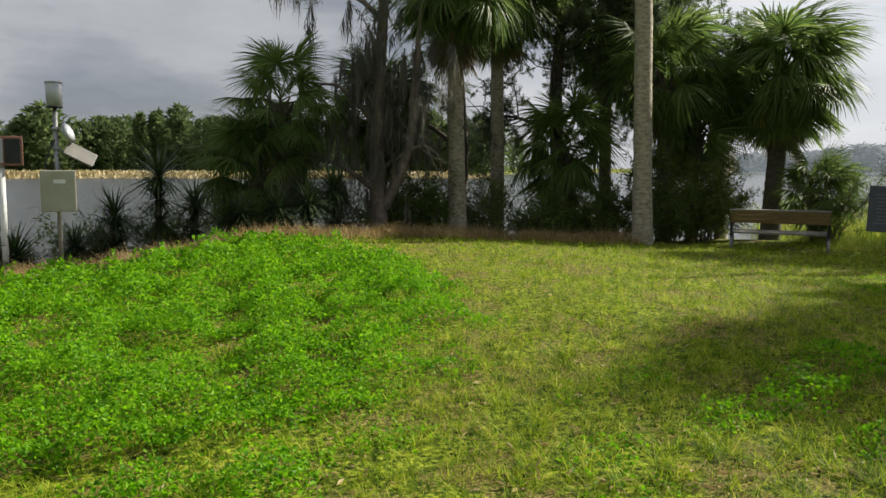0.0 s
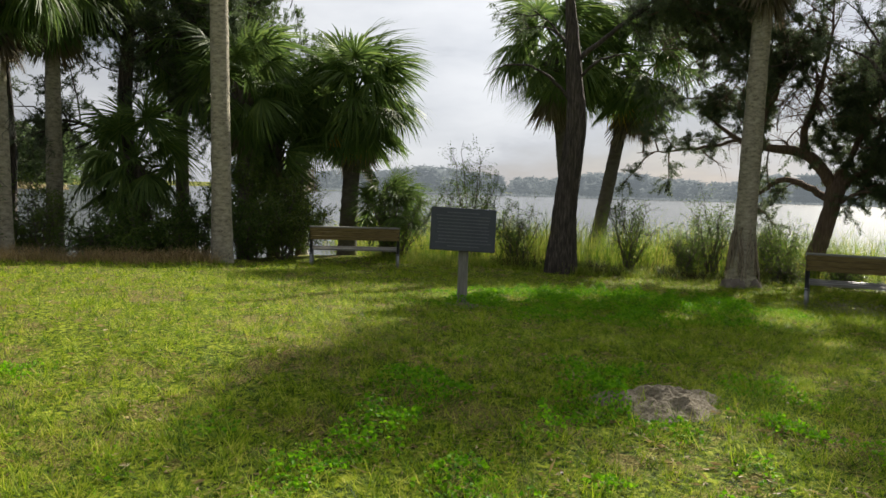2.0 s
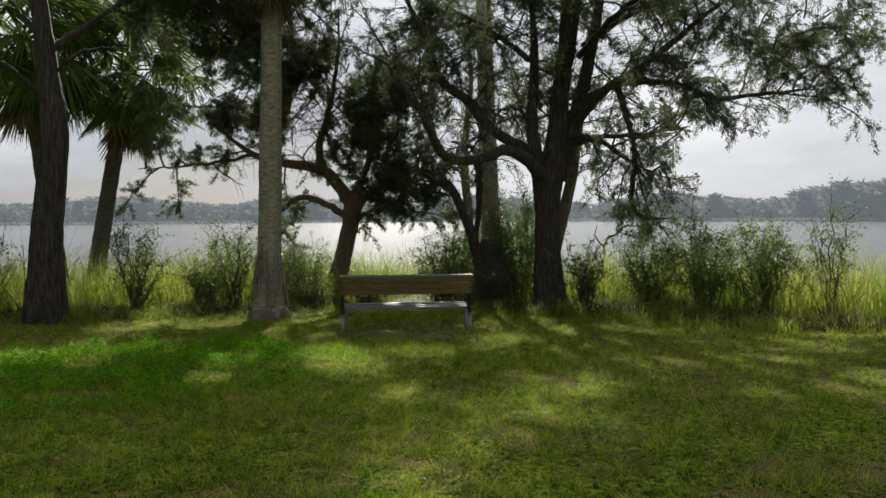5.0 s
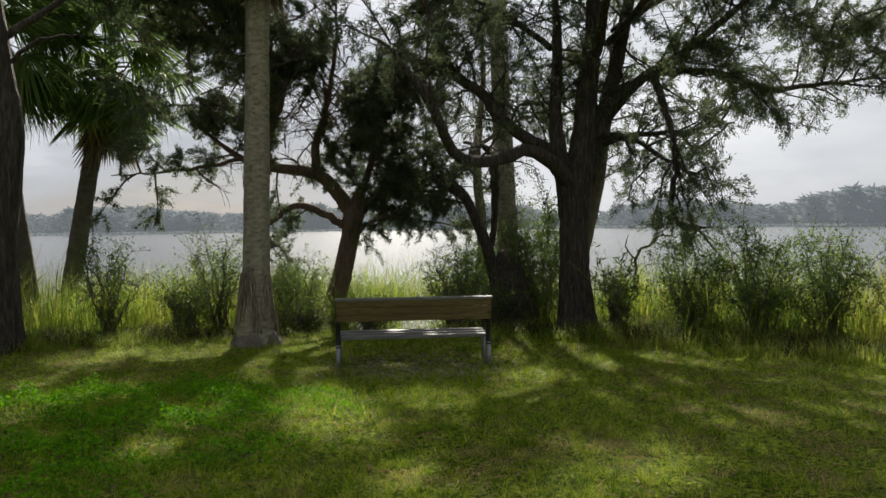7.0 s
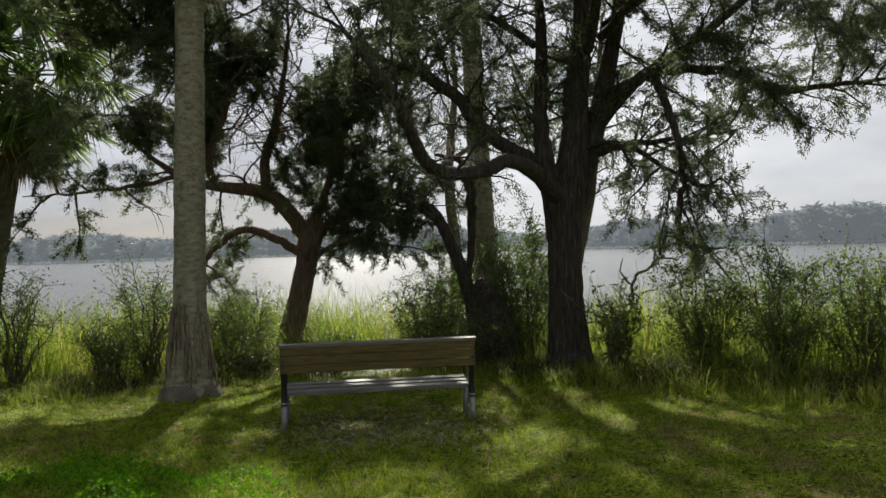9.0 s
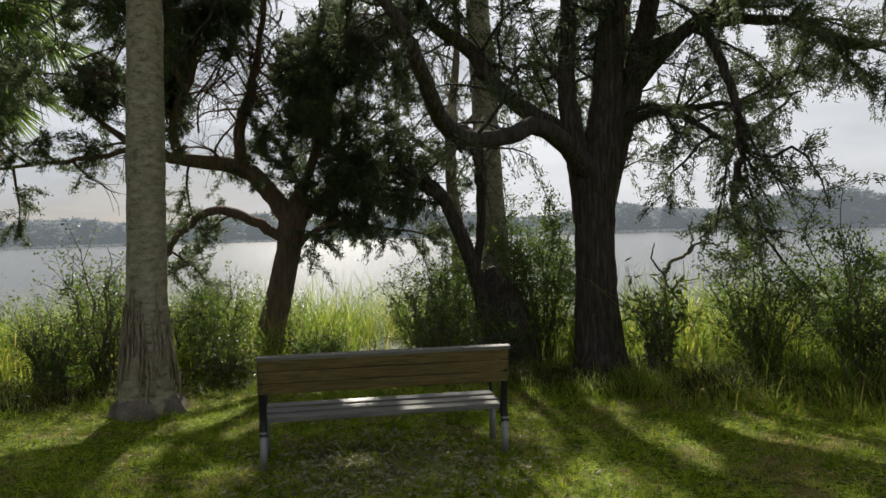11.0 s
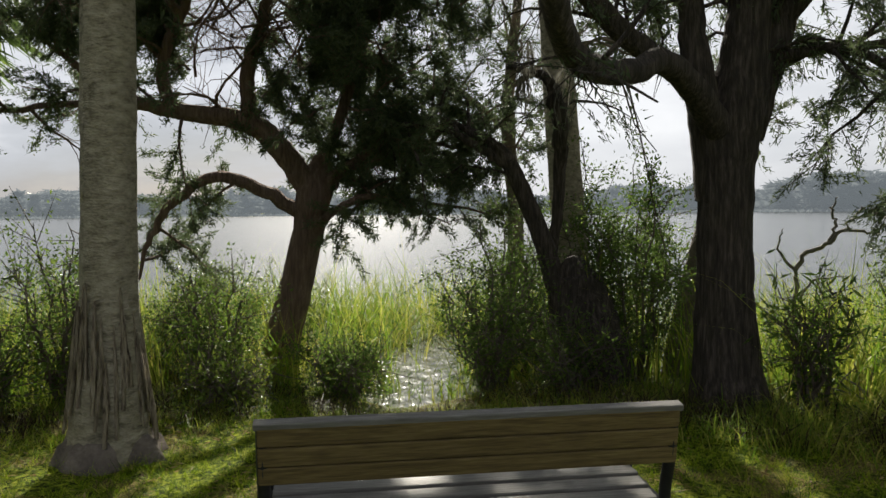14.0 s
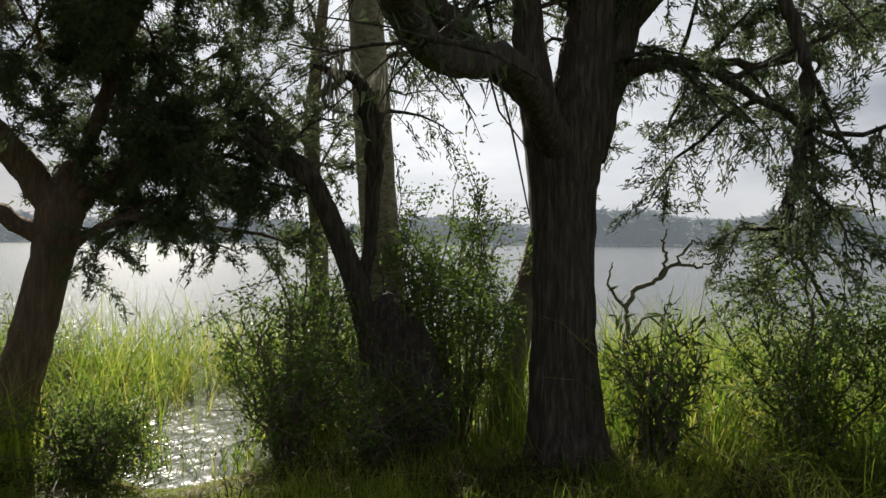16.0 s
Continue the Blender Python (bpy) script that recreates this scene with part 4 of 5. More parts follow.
limbs.append(([(0, 0, 0.9), (-0.8, -0.2, 1.5), (-1.5, -0.3, 1.6), (-2.2, -0.3, 1.2)], (0.07, 0.05, 0.03, 0.01), 0.5))
limbs.append(([(0, 0, 1.4), (0.9, -0.3, 1.9), (1.4, -0.3, 1.5)], (0.05, 0.035, 0.01), 0.4))
limbs.append(([(0, 0, 2.3), (-0.8, 0, 3.1), (-1.5, 0, 3.2)], (0.06, 0.04, 0.01), 0.5))
limbs.append(([(0, 0, 4.6), (-0.9, 0, 5.3), (-1.7, -0.1, 5.6), (-2.4, -0.2, 5.3)], (0.06, 0.04, 0.02, 0.01), 0.5))
cedar("dead_tree", at(-1.35, 16.9), limbs, "half-dead tree draped in grey hanging moss", 47, M_GREY_BARK, M_CEDAR, 9, 7, 14, 1.0, 0.2, category="tree", shape_az=-5)
limbs = []
limbs.append(([(0, 0, -0.5), (0.1, 0, 2), (0, 0, 4.5), (0.1, 0, 7.6)], (0.2, 0.15, 0.1, 0.03), 2.6))
limbs.append(([(0, 0, 2.0), (-1.0, 0, 2.7), (-1.8, 0, 3.2)], (0.07, 0.045, 0.012), 1.3))
limbs.append(([(0, 0, 5.0), (-1.0, 0, 6.0), (-1.9, 0, 6.6)], (0.07, 0.045, 0.012), 1.3))
cedar("cedar_tree", at(0.4, 20.8), limbs, THICKET, 48, M_CEDAR_BARK, M_CEDAR, 11, 8, 40, 1.4, 0.15, shape_az=0, leaf_len=0.12)


def hanging_moss(name, centre, size, strands, label, seed):
    """Curtain of thin grey strands that hangs from boughs."""
    r = np.random.default_rng(seed)
    bunches = max(1, strands // 34)
    n = bunches * 34
    anchor = np.array(centre) + r.normal(0, 0.55, (bunches, 3)) * np.array(size)
    c = np.repeat(anchor, 34, 0)
    spread = np.repeat(r.uniform(0.02, 0.07, bunches), 34)
    off = r.normal(0, 1, (n, 3)) * np.array([1, 1, 0]) * spread[:, None]
    L = np.repeat(r.uniform(0.3, 1.0, bunches), 34) * r.uniform(0.25, 1.0, n)
    c = c + off * 0.6 + np.stack((np.zeros(n), np.zeros(n), r.uniform(-0.1, 0.1, n)), 1)
    s = unit(r.normal(0, 1, (n, 3)) * np.array([1, 1, 0.05])) * r.uniform(0.004, 0.012, n)[:, None]
    p1 = c + off * 0.8 + np.stack((r.normal(0, 0.03, n), r.normal(0, 0.03, n), -L * 0.5), 1)
    p2 = p1 - off * 0.9 + np.stack((r.normal(0, 0.04, n), r.normal(0, 0.04, n), -L * 0.5), 1)
    V = np.stack((c - s * 0.5, c + s * 0.5, p1 + s, p1 - s, p2), 1).reshape(-1, 3)
    o = (np.arange(n) * 5)[:, None]
    me = raw_mesh(name, V, [o + np.array([[0, 1, 2, 3]]), o + np.array([[3, 2, 4]])], [M_MOSS])
    return tagged(new(name, me), label, "hanging moss", kind="stuff")


MOSS = "grey moss hanging in curtains from dead boughs"
hanging_moss("hanging_moss", (-1.5, 16.8, 3.2), (0.9, 0.5, 1.8), 2400, MOSS, 1)
hanging_moss("hanging_moss", (-0.7, 16.9, 2.9), (0.9, 0.5, 1.8), 2000, MOSS, 2)
hanging_moss("hanging_moss", (-2.4, 16.6, 2.0), (0.8, 0.5, 0.9), 900, MOSS, 5)
hanging_moss("hanging_moss", (-3.4, 16.8, 5.35), (0.4, 0.15, 0.15), 320, MOSS, 3)
hanging_moss("hanging_moss", (-2.75, 16.7, 4.6), (0.04, 0.04, 0.9), 170, MOSS, 6)
hanging_moss("hanging_moss", (16.3, 9.0, 3.0), (0.3, 0.4, 0.12), 120, "grey moss hanging from the broken snag", 4)

# ---- shrubs, yuccas, reeds ----


def shrub(x, y, w, h, seed, label, mat=None, stems=14, leaves=5200, leaf_len=0.05, aspect=0.42, lean=0.55, twig_n=14):
    r = np.random.default_rng(seed)
    root = thing("shrub", label, "shrub", Matrix.Translation(at(x, y, -0.05)), "riverbank shrubs")
    tb, C, A = Tubes(), [], []
    per = max(4, int(leaves * 0.85) // (stems * twig_n))
    for k in range(stems):
        a = k * 2.4 + r.normal(0, 0.3)
        out = w * 0.5 * math.sqrt((k + 0.5) / stems)
        d = np.array([math.cos(a), math.sin(a), 0])
        hh = h * r.uniform(0.65, 1.05) * (1 - 0.35 * (out / (w * 0.5)) ** 2)
        line = smooth_line([d * 0.06, d * out * 0.4 + np.array([0, 0, hh * 0.4]), d * out * 0.75 + np.array([0, 0, hh * 0.75]), d * out + np.array([0, 0, hh])], 3)
        line[1:] += r.normal(0, 0.03, line[1:].shape)
        tb.add(line, (0.018, 0.004), 5)
        for j in range(twig_n):
            t = r.uniform(0.12, 1) ** 0.8 * (len(line) - 1.01)
            i = int(t)
            q = line[i] + (line[i + 1] - line[i]) * (t - i)
            td = unit(r.normal(0, 1, 3) + np.array([0, 0, 0.4]))
            L = r.uniform(0.18, 0.62) * (0.5 + 0.35 * w)
            tb.add([q, q + td * L], (0.006, 0.002), 3)
            u = r.uniform(0.1, 1.0, per)
            C.append(q + td * L * u[:, None] + r.normal(0, 0.05, (per, 3)))
            A.append(td * 0.6 + r.normal(0, 0.7, (per, 3)))
    tagged(under(new("stem", tb.mesh("stem", M_TWIG)), root), kind="stuff")
    c, a = np.concatenate(C), np.concatenate(A)
    v, f = diamonds(c, a, r.uniform(0.6, 1.35, len(c)) * leaf_len, r.uniform(0.7, 1.3, len(c)) * leaf_len * aspect, r)
    under(new("foliage", raw_mesh("foliage", v, f, [mat or M_SHRUB])), root)
    return root


MYRTLE = "evergreen wax myrtle shrub with small glossy leaves"
shrub(16.8, 9.5, 1.7, 2.1, 1, MYRTLE, leaves=6500)
shrub(15.9, 9.3, 1.2, 1.3, 34, MYRTLE, leaves=3600)
shrub(18.3, 9.6, 2.0, 2.4, 35, MYRTLE, leaves=10000)
shrub(15.9, 8.5, 1.1, 0.8, 22, MYRTLE, leaves=2600)
shrub(17.1, 8.1, 1.7, 2.7, 2, MYRTLE, leaves=10000)
shrub(17.9, 8.6, 1.9, 3.0, 3, MYRTLE, leaves=10000)
shrub(16.2, 5.3, 1.3, 1.8, 5, "leafy shrub with bare crossing stems above dry brush", leaves=6500)
shrub(16.0, 4.3, 1.7, 2.0, 6, "dark leafy shrub with thin crossing stems", leaves=9000)
shrub(15.9, 3.4, 1.3, 1.75, 23, "dark leafy shrub with thin crossing stems", leaves=6500)
shrub(15.8, 2.4, 0.9, 2.1, 7, "thin upright shrub with sparse leaves", leaves=2000, stems=7)
shrub(16.0, 6.4, 0.8, 1.25, 8, "long-leaved oleander-like bush beside a cedar", M_SHRUB, leaves=900, leaf_len=0.13, aspect=0.18)
shrub(13.8, 12.7, 1.3, 1.8, 9, "bare-stemmed shrub among the reeds", leaves=3600)
shrub(12.6, 14.0, 1.3, 1.9, 10, "bare-stemmed shrub among the reeds", leaves=3600)
shrub(17.2, 14.0, 1.6, 2.0, 11, "olive-brown juniper bush at the water", M_SHRUB_Y, leaves=8000, leaf_len=0.05)
shrub(17.8, 13.0, 1.3, 1.6, 12, "olive-brown juniper bush at the water", M_SHRUB_Y, leaves=6000, leaf_len=0.05)
shrub(15.3, 14.3, 1.3, 1.7, 24, "olive-brown juniper bush at the water", M_SHRUB_Y, leaves=5000, leaf_len=0.05)
shrub(8.6, 17.6, 1.9, 2.0, 13, "grey-green shrub behind the bench", M_SHRUB, leaves=9000)
shrub(10.3, 17.0, 2.0, 3.2, 14, "grey-green shrub with thin bare tips", M_SHRUB, leaves=8000)
shrub(10.9, 16.0, 1.3, 1.5, 25, "grey-green shrub with thin bare tips", M_SHRUB, leaves=4000)
shrub(5.9, 18.0, 1.5, 1.9, 15, "bright yellow-green shrub at the thicket edge", M_SHRUB_Y, leaves=9000, leaf_len=0.07)
shrub(5.5, 19.0, 2.2, 2.9, 36, "shaded green shrub at the thicket edge", M_SHRUB_Y, leaves=11000, leaf_len=0.08)
shrub(6.5, 18.9, 1.7, 2.1, 37, "bright yellow-green shrub at the thicket edge", M_SHRUB_Y, leaves=8000, leaf_len=0.07)
shrub(5.0, 17.8, 1.4, 1.5, 16, "shaded green shrub at the thicket edge", M_SHRUB, leaves=6000, leaf_len=0.07)
shrub(1.0, 18.6, 1.3, 2.2, 17, "shaded green shrub between palm trunks", M_SHRUB_Y, leaves=5000, leaf_len=0.08, aspect=0.3)
shrub(-0.6, 17.6, 1.6, 1.6, 18, "shaded green shrub between palm trunks", M_SHRUB, leaves=6000, leaf_len=0.09, aspect=0.3)
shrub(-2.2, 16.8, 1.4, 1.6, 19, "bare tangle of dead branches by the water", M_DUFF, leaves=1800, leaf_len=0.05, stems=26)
shrub(3.3, 19.4, 2.4, 1.3, 20, "dark low shrub in deep shade", M_SHRUB, leaves=6000, leaf_len=0.09)
shrub(15.3, 12.7, 1.1, 1.0, 21, "low green shrub by the inlet", M_SHRUB, leaves=3600)
shrub(2.7, 17.9, 2.0, 1.1, 27, "dark low shrub in deep shade", M_SHRUB, leaves=7000, leaf_len=0.09)
shrub(0.0, 19.2, 2.2, 1.8, 28, "shaded green shrub between palm trunks", M_SHRUB, leaves=8000, leaf_len=0.09)
shrub(-1.2, 18.6, 1.8, 1.5, 29, "shaded green shrub between palm trunks", M_SHRUB, leaves=6000, leaf_len=0.09)
shrub(4.2, 18.6, 1.8, 1.6, 30, "shaded green shrub at the thicket edge", M_SHRUB, leaves=7000, leaf_len=0.08)
for sx, sy, sw, sh in ((-7.4, 12.9, 1.6, 0.7), (-6.2, 13.9, 1.6, 0.8), (-5.0, 14.4, 1.7, 0.8), (-3.9, 15.2, 1.5, 0.8), (-8.6, 12.2, 1.6, 0.7)):
    shrub(sx, sy, sw, sh, int(90 + sx * 3), "dark low scrub at the water's edge", M_SHRUB, leaves=3600, leaf_len=0.1, aspect=0.25)
shrub(14.3, 11.2, 0.9, 0.5, 31, "low sunlit yellow-green weed clump by a palm", M_SHRUB_Y, leaves=2600)
shrub(15.3, 10.6, 0.95, 0.7, 33, "dark leafy bush beside the open inlet", M_SHRUB, leaves=3800)
shrub(14.9, 11.9, 1.1, 1.2, 32, "leafy green bush at the inlet", M_SHRUB, leaves=4200)
shrub(13.2, 12.9, 1.0, 1.1, 33, "leafy green bush among reeds", M_SHRUB, leaves=3200)
shrub(1.9, 17.6, 0.9, 0.9, 26, "low bush of long pale leaves beside palm trunks", M_SHRUB, leaves=900, leaf_len=0.3, aspect=0.1)


def sword_mesh(seed, n, length, width):
    r = np.random.default_rng(seed)
    el = np.radians(85 - 120 * ((np.arange(n) + 0.5) / n) ** 0.62) + r.normal(0, 0.08, n)
    az = np.arange(n) * 2.39996
    d = np.stack((np.cos(el) * np.cos(az), np.cos(el) * np.sin(az), np.sin(el)), 1)
    s = np.stack((-np.sin(az), np.cos(az), np.zeros(n)), 1)
    up = np.cross(d, s)
    L = length * r.uniform(0.8, 1.1, n)[:, None]
    c0 = d * 0.03
    m = d * L * 0.5
    tip = d * L - np.array([0, 0, 1]) * L * 0.08
    w = width
    v = np.stack((c0 - s * w * 0.5, c0 + s * w * 0.5, m + s * w * 0.5 + up * 0.01, m - s * w * 0.5 + up * 0.01, tip), 1).reshape(-1, 3)
    o = (np.arange(n) * 5)[:, None]
    return raw_mesh("leaf_rosette", v, [o + np.array([[0, 1, 2, 3]]), o + np.array([[3, 2, 4]])], [M_YUCCA])


ROSETTES = [sword_mesh(3 + i, 110, 0.66, 0.032) for i in range(2)]


def yucca(x, y, h, seed, scale=1.0, heads=1):
    r = np.random.default_rng(seed)
    root = thing("yucca", "dark spiky yucca with sword leaves at the river's edge", "yucca", Matrix.Translation(at(x, y)), "yuccas by the station")
    tb = Tubes()
    tb.add(smooth_line([(0, 0, -0.6), (r.normal(0, 0.05), 0, h * 0.5), (0, 0, h)], 4), (0.06, 0.045), 8)
    under(new("stem", tb.mesh("stem", M_PALM_BARK_D)), root)
    for k in range(3):
        ob = under(new("leaf_rosette", ROSETTES[k % 2]), root)
        ob.matrix_local = Matrix.Translation((0, 0, h * (1 - 0.28 * k))) @ pose(0, 0, 0, 180 if k == 2 else 0, r.normal(0, 8), r.uniform(0, 360)) @ Matrix.Scale(scale * (1 - 0.12 * k), 4)
    return root


for i, (x, y, h, s) in enumerate(((-5.6, 13.5, 0.85, 1.0), (-4.9, 13.7, 1.35, 1.1), (-4.35, 13.9, 0.75, 0.9), (-3.7, 14.5, 0.45, 0.95), (-3.1, 14.9, 0.5, 1.0), (-2.6, 15.3, 0.6, 1.1),
                                  (-6.9, 12.7, 0.35, 1.1), (-6.2, 13.3, 0.4, 0.9), (-7.7, 12.2, 0.4, 1.1), (-2.2, 15.9, 0.9, 1.1), (-4.0, 14.9, 0.3, 1.0), (-8.6, 11.6, 0.4, 1.1))):
    yucca(x, y, h, 60 + i, s)


def scatter(n, keep, x0, x1, y0, y1, seed):
    """Random places in a rectangle, kept with the probability that keep gives."""
    r = np.random.default_rng(seed)
    out = []
    got = 0
    while got < n:
        x, y = r.uniform(x0, x1, 4 * n), r.uniform(y0, y1, 4 * n)
        k = r.random(4 * n) < keep(x, y)
        out.append(np.stack((x[k], y[k]), 1))
        got += k.sum()
    p = np.concatenate(out)[:n]
    return p[:, 0], p[:, 1], r


def pool(x, y):
    """Open inlet in the reeds."""
    return np.exp(-((x - 17.9) / 1.5) ** 2 - ((y - 10.85 - 0.3 * (x - 17.9)) / 0.52) ** 2)


def reed_bed(name, n, keep, area, h, w, lean, label, mat, seed, segs=3):
    x, y, r = scatter(n, keep, *area, seed)
    z = np.maximum(height(x, y), WATER_Z - 0.3) - 0.04
    hh = h * r.uniform(0.45, 1.15, n) * (1 + 0.3 * waves(x, y, 1.3, seed)) * (1 - 0.42 * np.exp(-((y - 10.5) / 2.6) ** 2) * (x > 10) * (x < 16.8)) * (1 - 0.6 * np.exp(-((x - 15.5) / 1.1) ** 2 - ((y - 9.9) / 0.9) ** 2))
    v, g = blades(np.stack((x, y, z), 1), hh, np.full(n, w) * r.uniform(0.6, 1.3, n), lean * r.uniform(0.2, 1.6, n), r, segs)
    return tagged(new(name, raw_mesh(name, v, g, [mat])), label, "grass", kind="stuff")


def clumps(x, y, s, seed, lo=0.0):
    return smoothstep(lo - 0.4, lo + 0.6, waves(x, y, s, seed))


BANK = (9, 24, -12, 24)
reed_bed("reeds", 46000, lambda x, y: (smoothstep(0.8, 1.7, lawn_distance(x, y)) * (1 - smoothstep(6.5, 8.5, lawn_distance(x, y)))) * clumps(x, y, 0.9, 5, -0.5) * np.where(pool(x, y) < 0.3, 1, 0.04) * (x > 8.4) * (0.45 + 0.55 * ((y < 6.6) | (y > 9.6))),
         BANK, 1.5, 0.018, 0.7, "tall green and straw marsh reeds along the bank", M_REED, 71)
reed_bed("bank_grass", 44000, lambda x, y: smoothstep(-0.7, 0.0, lawn_distance(x, y)) * (1 - smoothstep(1.6, 2.6, lawn_distance(x, y))) * (pool(x, y) < 0.25) * (x > 8) * clumps(x, y, 0.7, 6, -0.5),
         (8, 19, -8, 20), 0.34, 0.012, 1.0, "unmown grass edging the lawn above the water", M_REED, 72, 2)
reed_bed("dry_grass", 20000, lambda x, y: smoothstep(-0.55, -0.1, lawn_distance(x, y)) * (1 - smoothstep(1.2, 2.2, lawn_distance(x, y))) * (x < 4.0) * clumps(x, y, 0.8, 7, -0.4),
         (-10, 4, 8, 18), 0.33, 0.012, 0.9, "dry brown grass along the thicket edge", M_STRAW, 73, 2)
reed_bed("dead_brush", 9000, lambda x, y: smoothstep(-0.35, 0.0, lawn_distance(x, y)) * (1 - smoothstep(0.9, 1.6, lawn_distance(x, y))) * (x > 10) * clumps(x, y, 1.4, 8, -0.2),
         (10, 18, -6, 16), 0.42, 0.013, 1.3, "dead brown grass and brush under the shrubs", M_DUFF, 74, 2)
reed_bed("dry_reeds", 1200, lambda x, y: np.exp(-((x - 16.4) / 0.9) ** 2 - ((y - 5.2) / 0.8) ** 2),
         (14, 19, 2, 8), 0.65, 0.014, 1.6, "collapsed yellow-green reeds below a shrub", M_REED, 75)

# ---- lawn ----


def clover_weight(x, y):
    edge = np.interp(y, (1.5, 3.1, 4.4, 6.9, 10.5, 12, 14), (-1.0, -0.8, -0.3, 0.3, -0.7, -1.9, -3.2))
    a = smoothstep(0.35, -0.35, x - edge - 0.25 * waves(x, y, 1.1, 21))
    a = a * (0.10 + 0.90 * smoothstep(-0.72, -0.25, waves(x, y, 1.6, 22)))
    b = smoothstep(2.6, 1.3, np.hypot((x - 7.4) / 1.25, y - 8.6)) * smoothstep(-0.5, 0.3, waves(x, y, 1.3, 23)) * 0.7
    c = smoothstep(2.4, 0.7, np.hypot((x - 3.0) / 1.2, y - 3.6)) * smoothstep(0.05, 0.55, waves(x, y, 0.8, 24)) * 0.65
    return np.clip(a + b + c, 0, 1) * (lawn_distance(x, y) < -0.1)


def near(x, y):
    """How closely the walk passes: 1 close by, falling off."""
    d = np.minimum.reduce([np.hypot(x - a, y - b) for a, b in ((0, 1), (1.5, 4), (4, 4.5), (6.5, 6), (9, 7), (11, 8))])
    return 1 / (1 + (d / 3.2) ** 2)


def build_lawn():
    n = 285000
    x, y, r = scatter(n, lambda x, y: near(x, y) * (lawn_distance(x, y) < 0.25) * (0.14 + 0.86 * clumps(x, y, 0.3, 31, 0.0)), -9, 17, -1.5, 19, 81)
    b = np.stack((x, y, height(x, y) - 0.004), 1)
    far = np.clip((0.5 / np.sqrt(near(x, y))), 0.8, 1.8)
    v, g = blades(b, r.uniform(0.02, 0.07, n) * far ** 0.5, r.uniform(0.004, 0.009, n) * far, r.uniform(0.3, 1.6, n), r, 1)
    tagged(new("lawn_grass", raw_mesh("lawn_grass", v, g, [M_GRASS])), "short patchy lawn grass mixed with dry stems", "grass", kind="stuff")
    k = 17000
    tx, ty, r = scatter(k, lambda x, y: near(x, y) * (lawn_distance(x, y) < 0.3) * clumps(x, y, 0.28, 32, 0.1), -8, 16.5, -1.5, 18.5, 84)
    x, y = np.repeat(tx, 15) + r.normal(0, 0.035, 15 * k), np.repeat(ty, 15) + r.normal(0, 0.035, 15 * k)
    n = 15 * k
    far = np.clip((0.5 / np.sqrt(near(x, y))), 0.8, 1.8)
    v, g = blades(np.stack((x, y, height(x, y) - 0.004), 1), np.repeat(r.uniform(0.05, 0.19, k), 15) * r.uniform(0.5, 1.1, n), r.uniform(0.004, 0.008, n) * far, r.uniform(0.4, 1.6, n), r, 1)
    tagged(new("grass_tufts", raw_mesh("grass_tufts", v, g, [M_GRASS])), "taller tufts of green grass in the lawn", "grass", kind="stuff")
    n = 15000
    x, y, r = scatter(n, lambda x, y: near(x, y) * clumps(x, y, 0.8, 33, 0.1) * (lawn_distance(x, y) < 0.4), -6, 16, -1.5, 18, 82)
    a = r.normal(0, 1, (n, 3)) * np.array([1, 1, 0.15])
    v, f = diamonds(np.stack((x, y, height(x, y) + 0.012), 1), a, r.uniform(0.03, 0.09, n), r.uniform(0.006, 0.02, n), r)
    tagged(new("leaf_litter", raw_mesh("leaf_litter", v, f, [M_STRAW])), "scattered dry leaves and thatch on the lawn", "leaf litter", kind="stuff")
    n = 235000
    x, y, r = scatter(n, lambda x, y: clover_weight(x, y) * np.clip(near(x, y) * 2.2, 0.12, 1), -10, 11, -1.5, 15, 83)
    wgt = clover_weight(x, y)
    mound = (0.02 + 0.16 * clumps(x, y, 0.42, 35, 0.2) + 0.17 * clumps(x, y, 1.1, 36, 0.15)) * wgt
    hz = mound * r.uniform(0.0, 1.0, n) ** 0.38 + 0.01
    sz = r.uniform(0.014, 0.031, n) * np.clip(0.6 / np.sqrt(near(x, y)), 0.9, 2.0)
    a = r.normal(0, 1, (n, 3)) * np.array([1, 1, 0.45])
    v, f = diamonds(np.stack((x, y, height(x, y) + hz), 1), a, sz * 1.3, sz, r)
    tagged(new("clover", raw_mesh("clover", v, f, [M_CLOVER])), "lush bright green clover growing in low mounds", "clover", kind="stuff")

    n = 2800
    x, y = r.normal(11.7, 0.55, n), r.normal(7.75, 0.55, n)
    a = r.normal(0, 1, (n, 3)) * np.array([1, 1, 0.2])
    v, f = diamonds(np.stack((x, y, height(x, y) + 0.02), 1), a, r.uniform(0.03, 0.09, n), r.uniform(0.012, 0.03, n), r)
    tagged(new("leaf_litter", raw_mesh("leaf_litter", v, f, [M_LITTER])), "pale dry leaves and twigs under the bench", "leaf litter", kind="stuff")


build_lawn()

# ---- benches ----


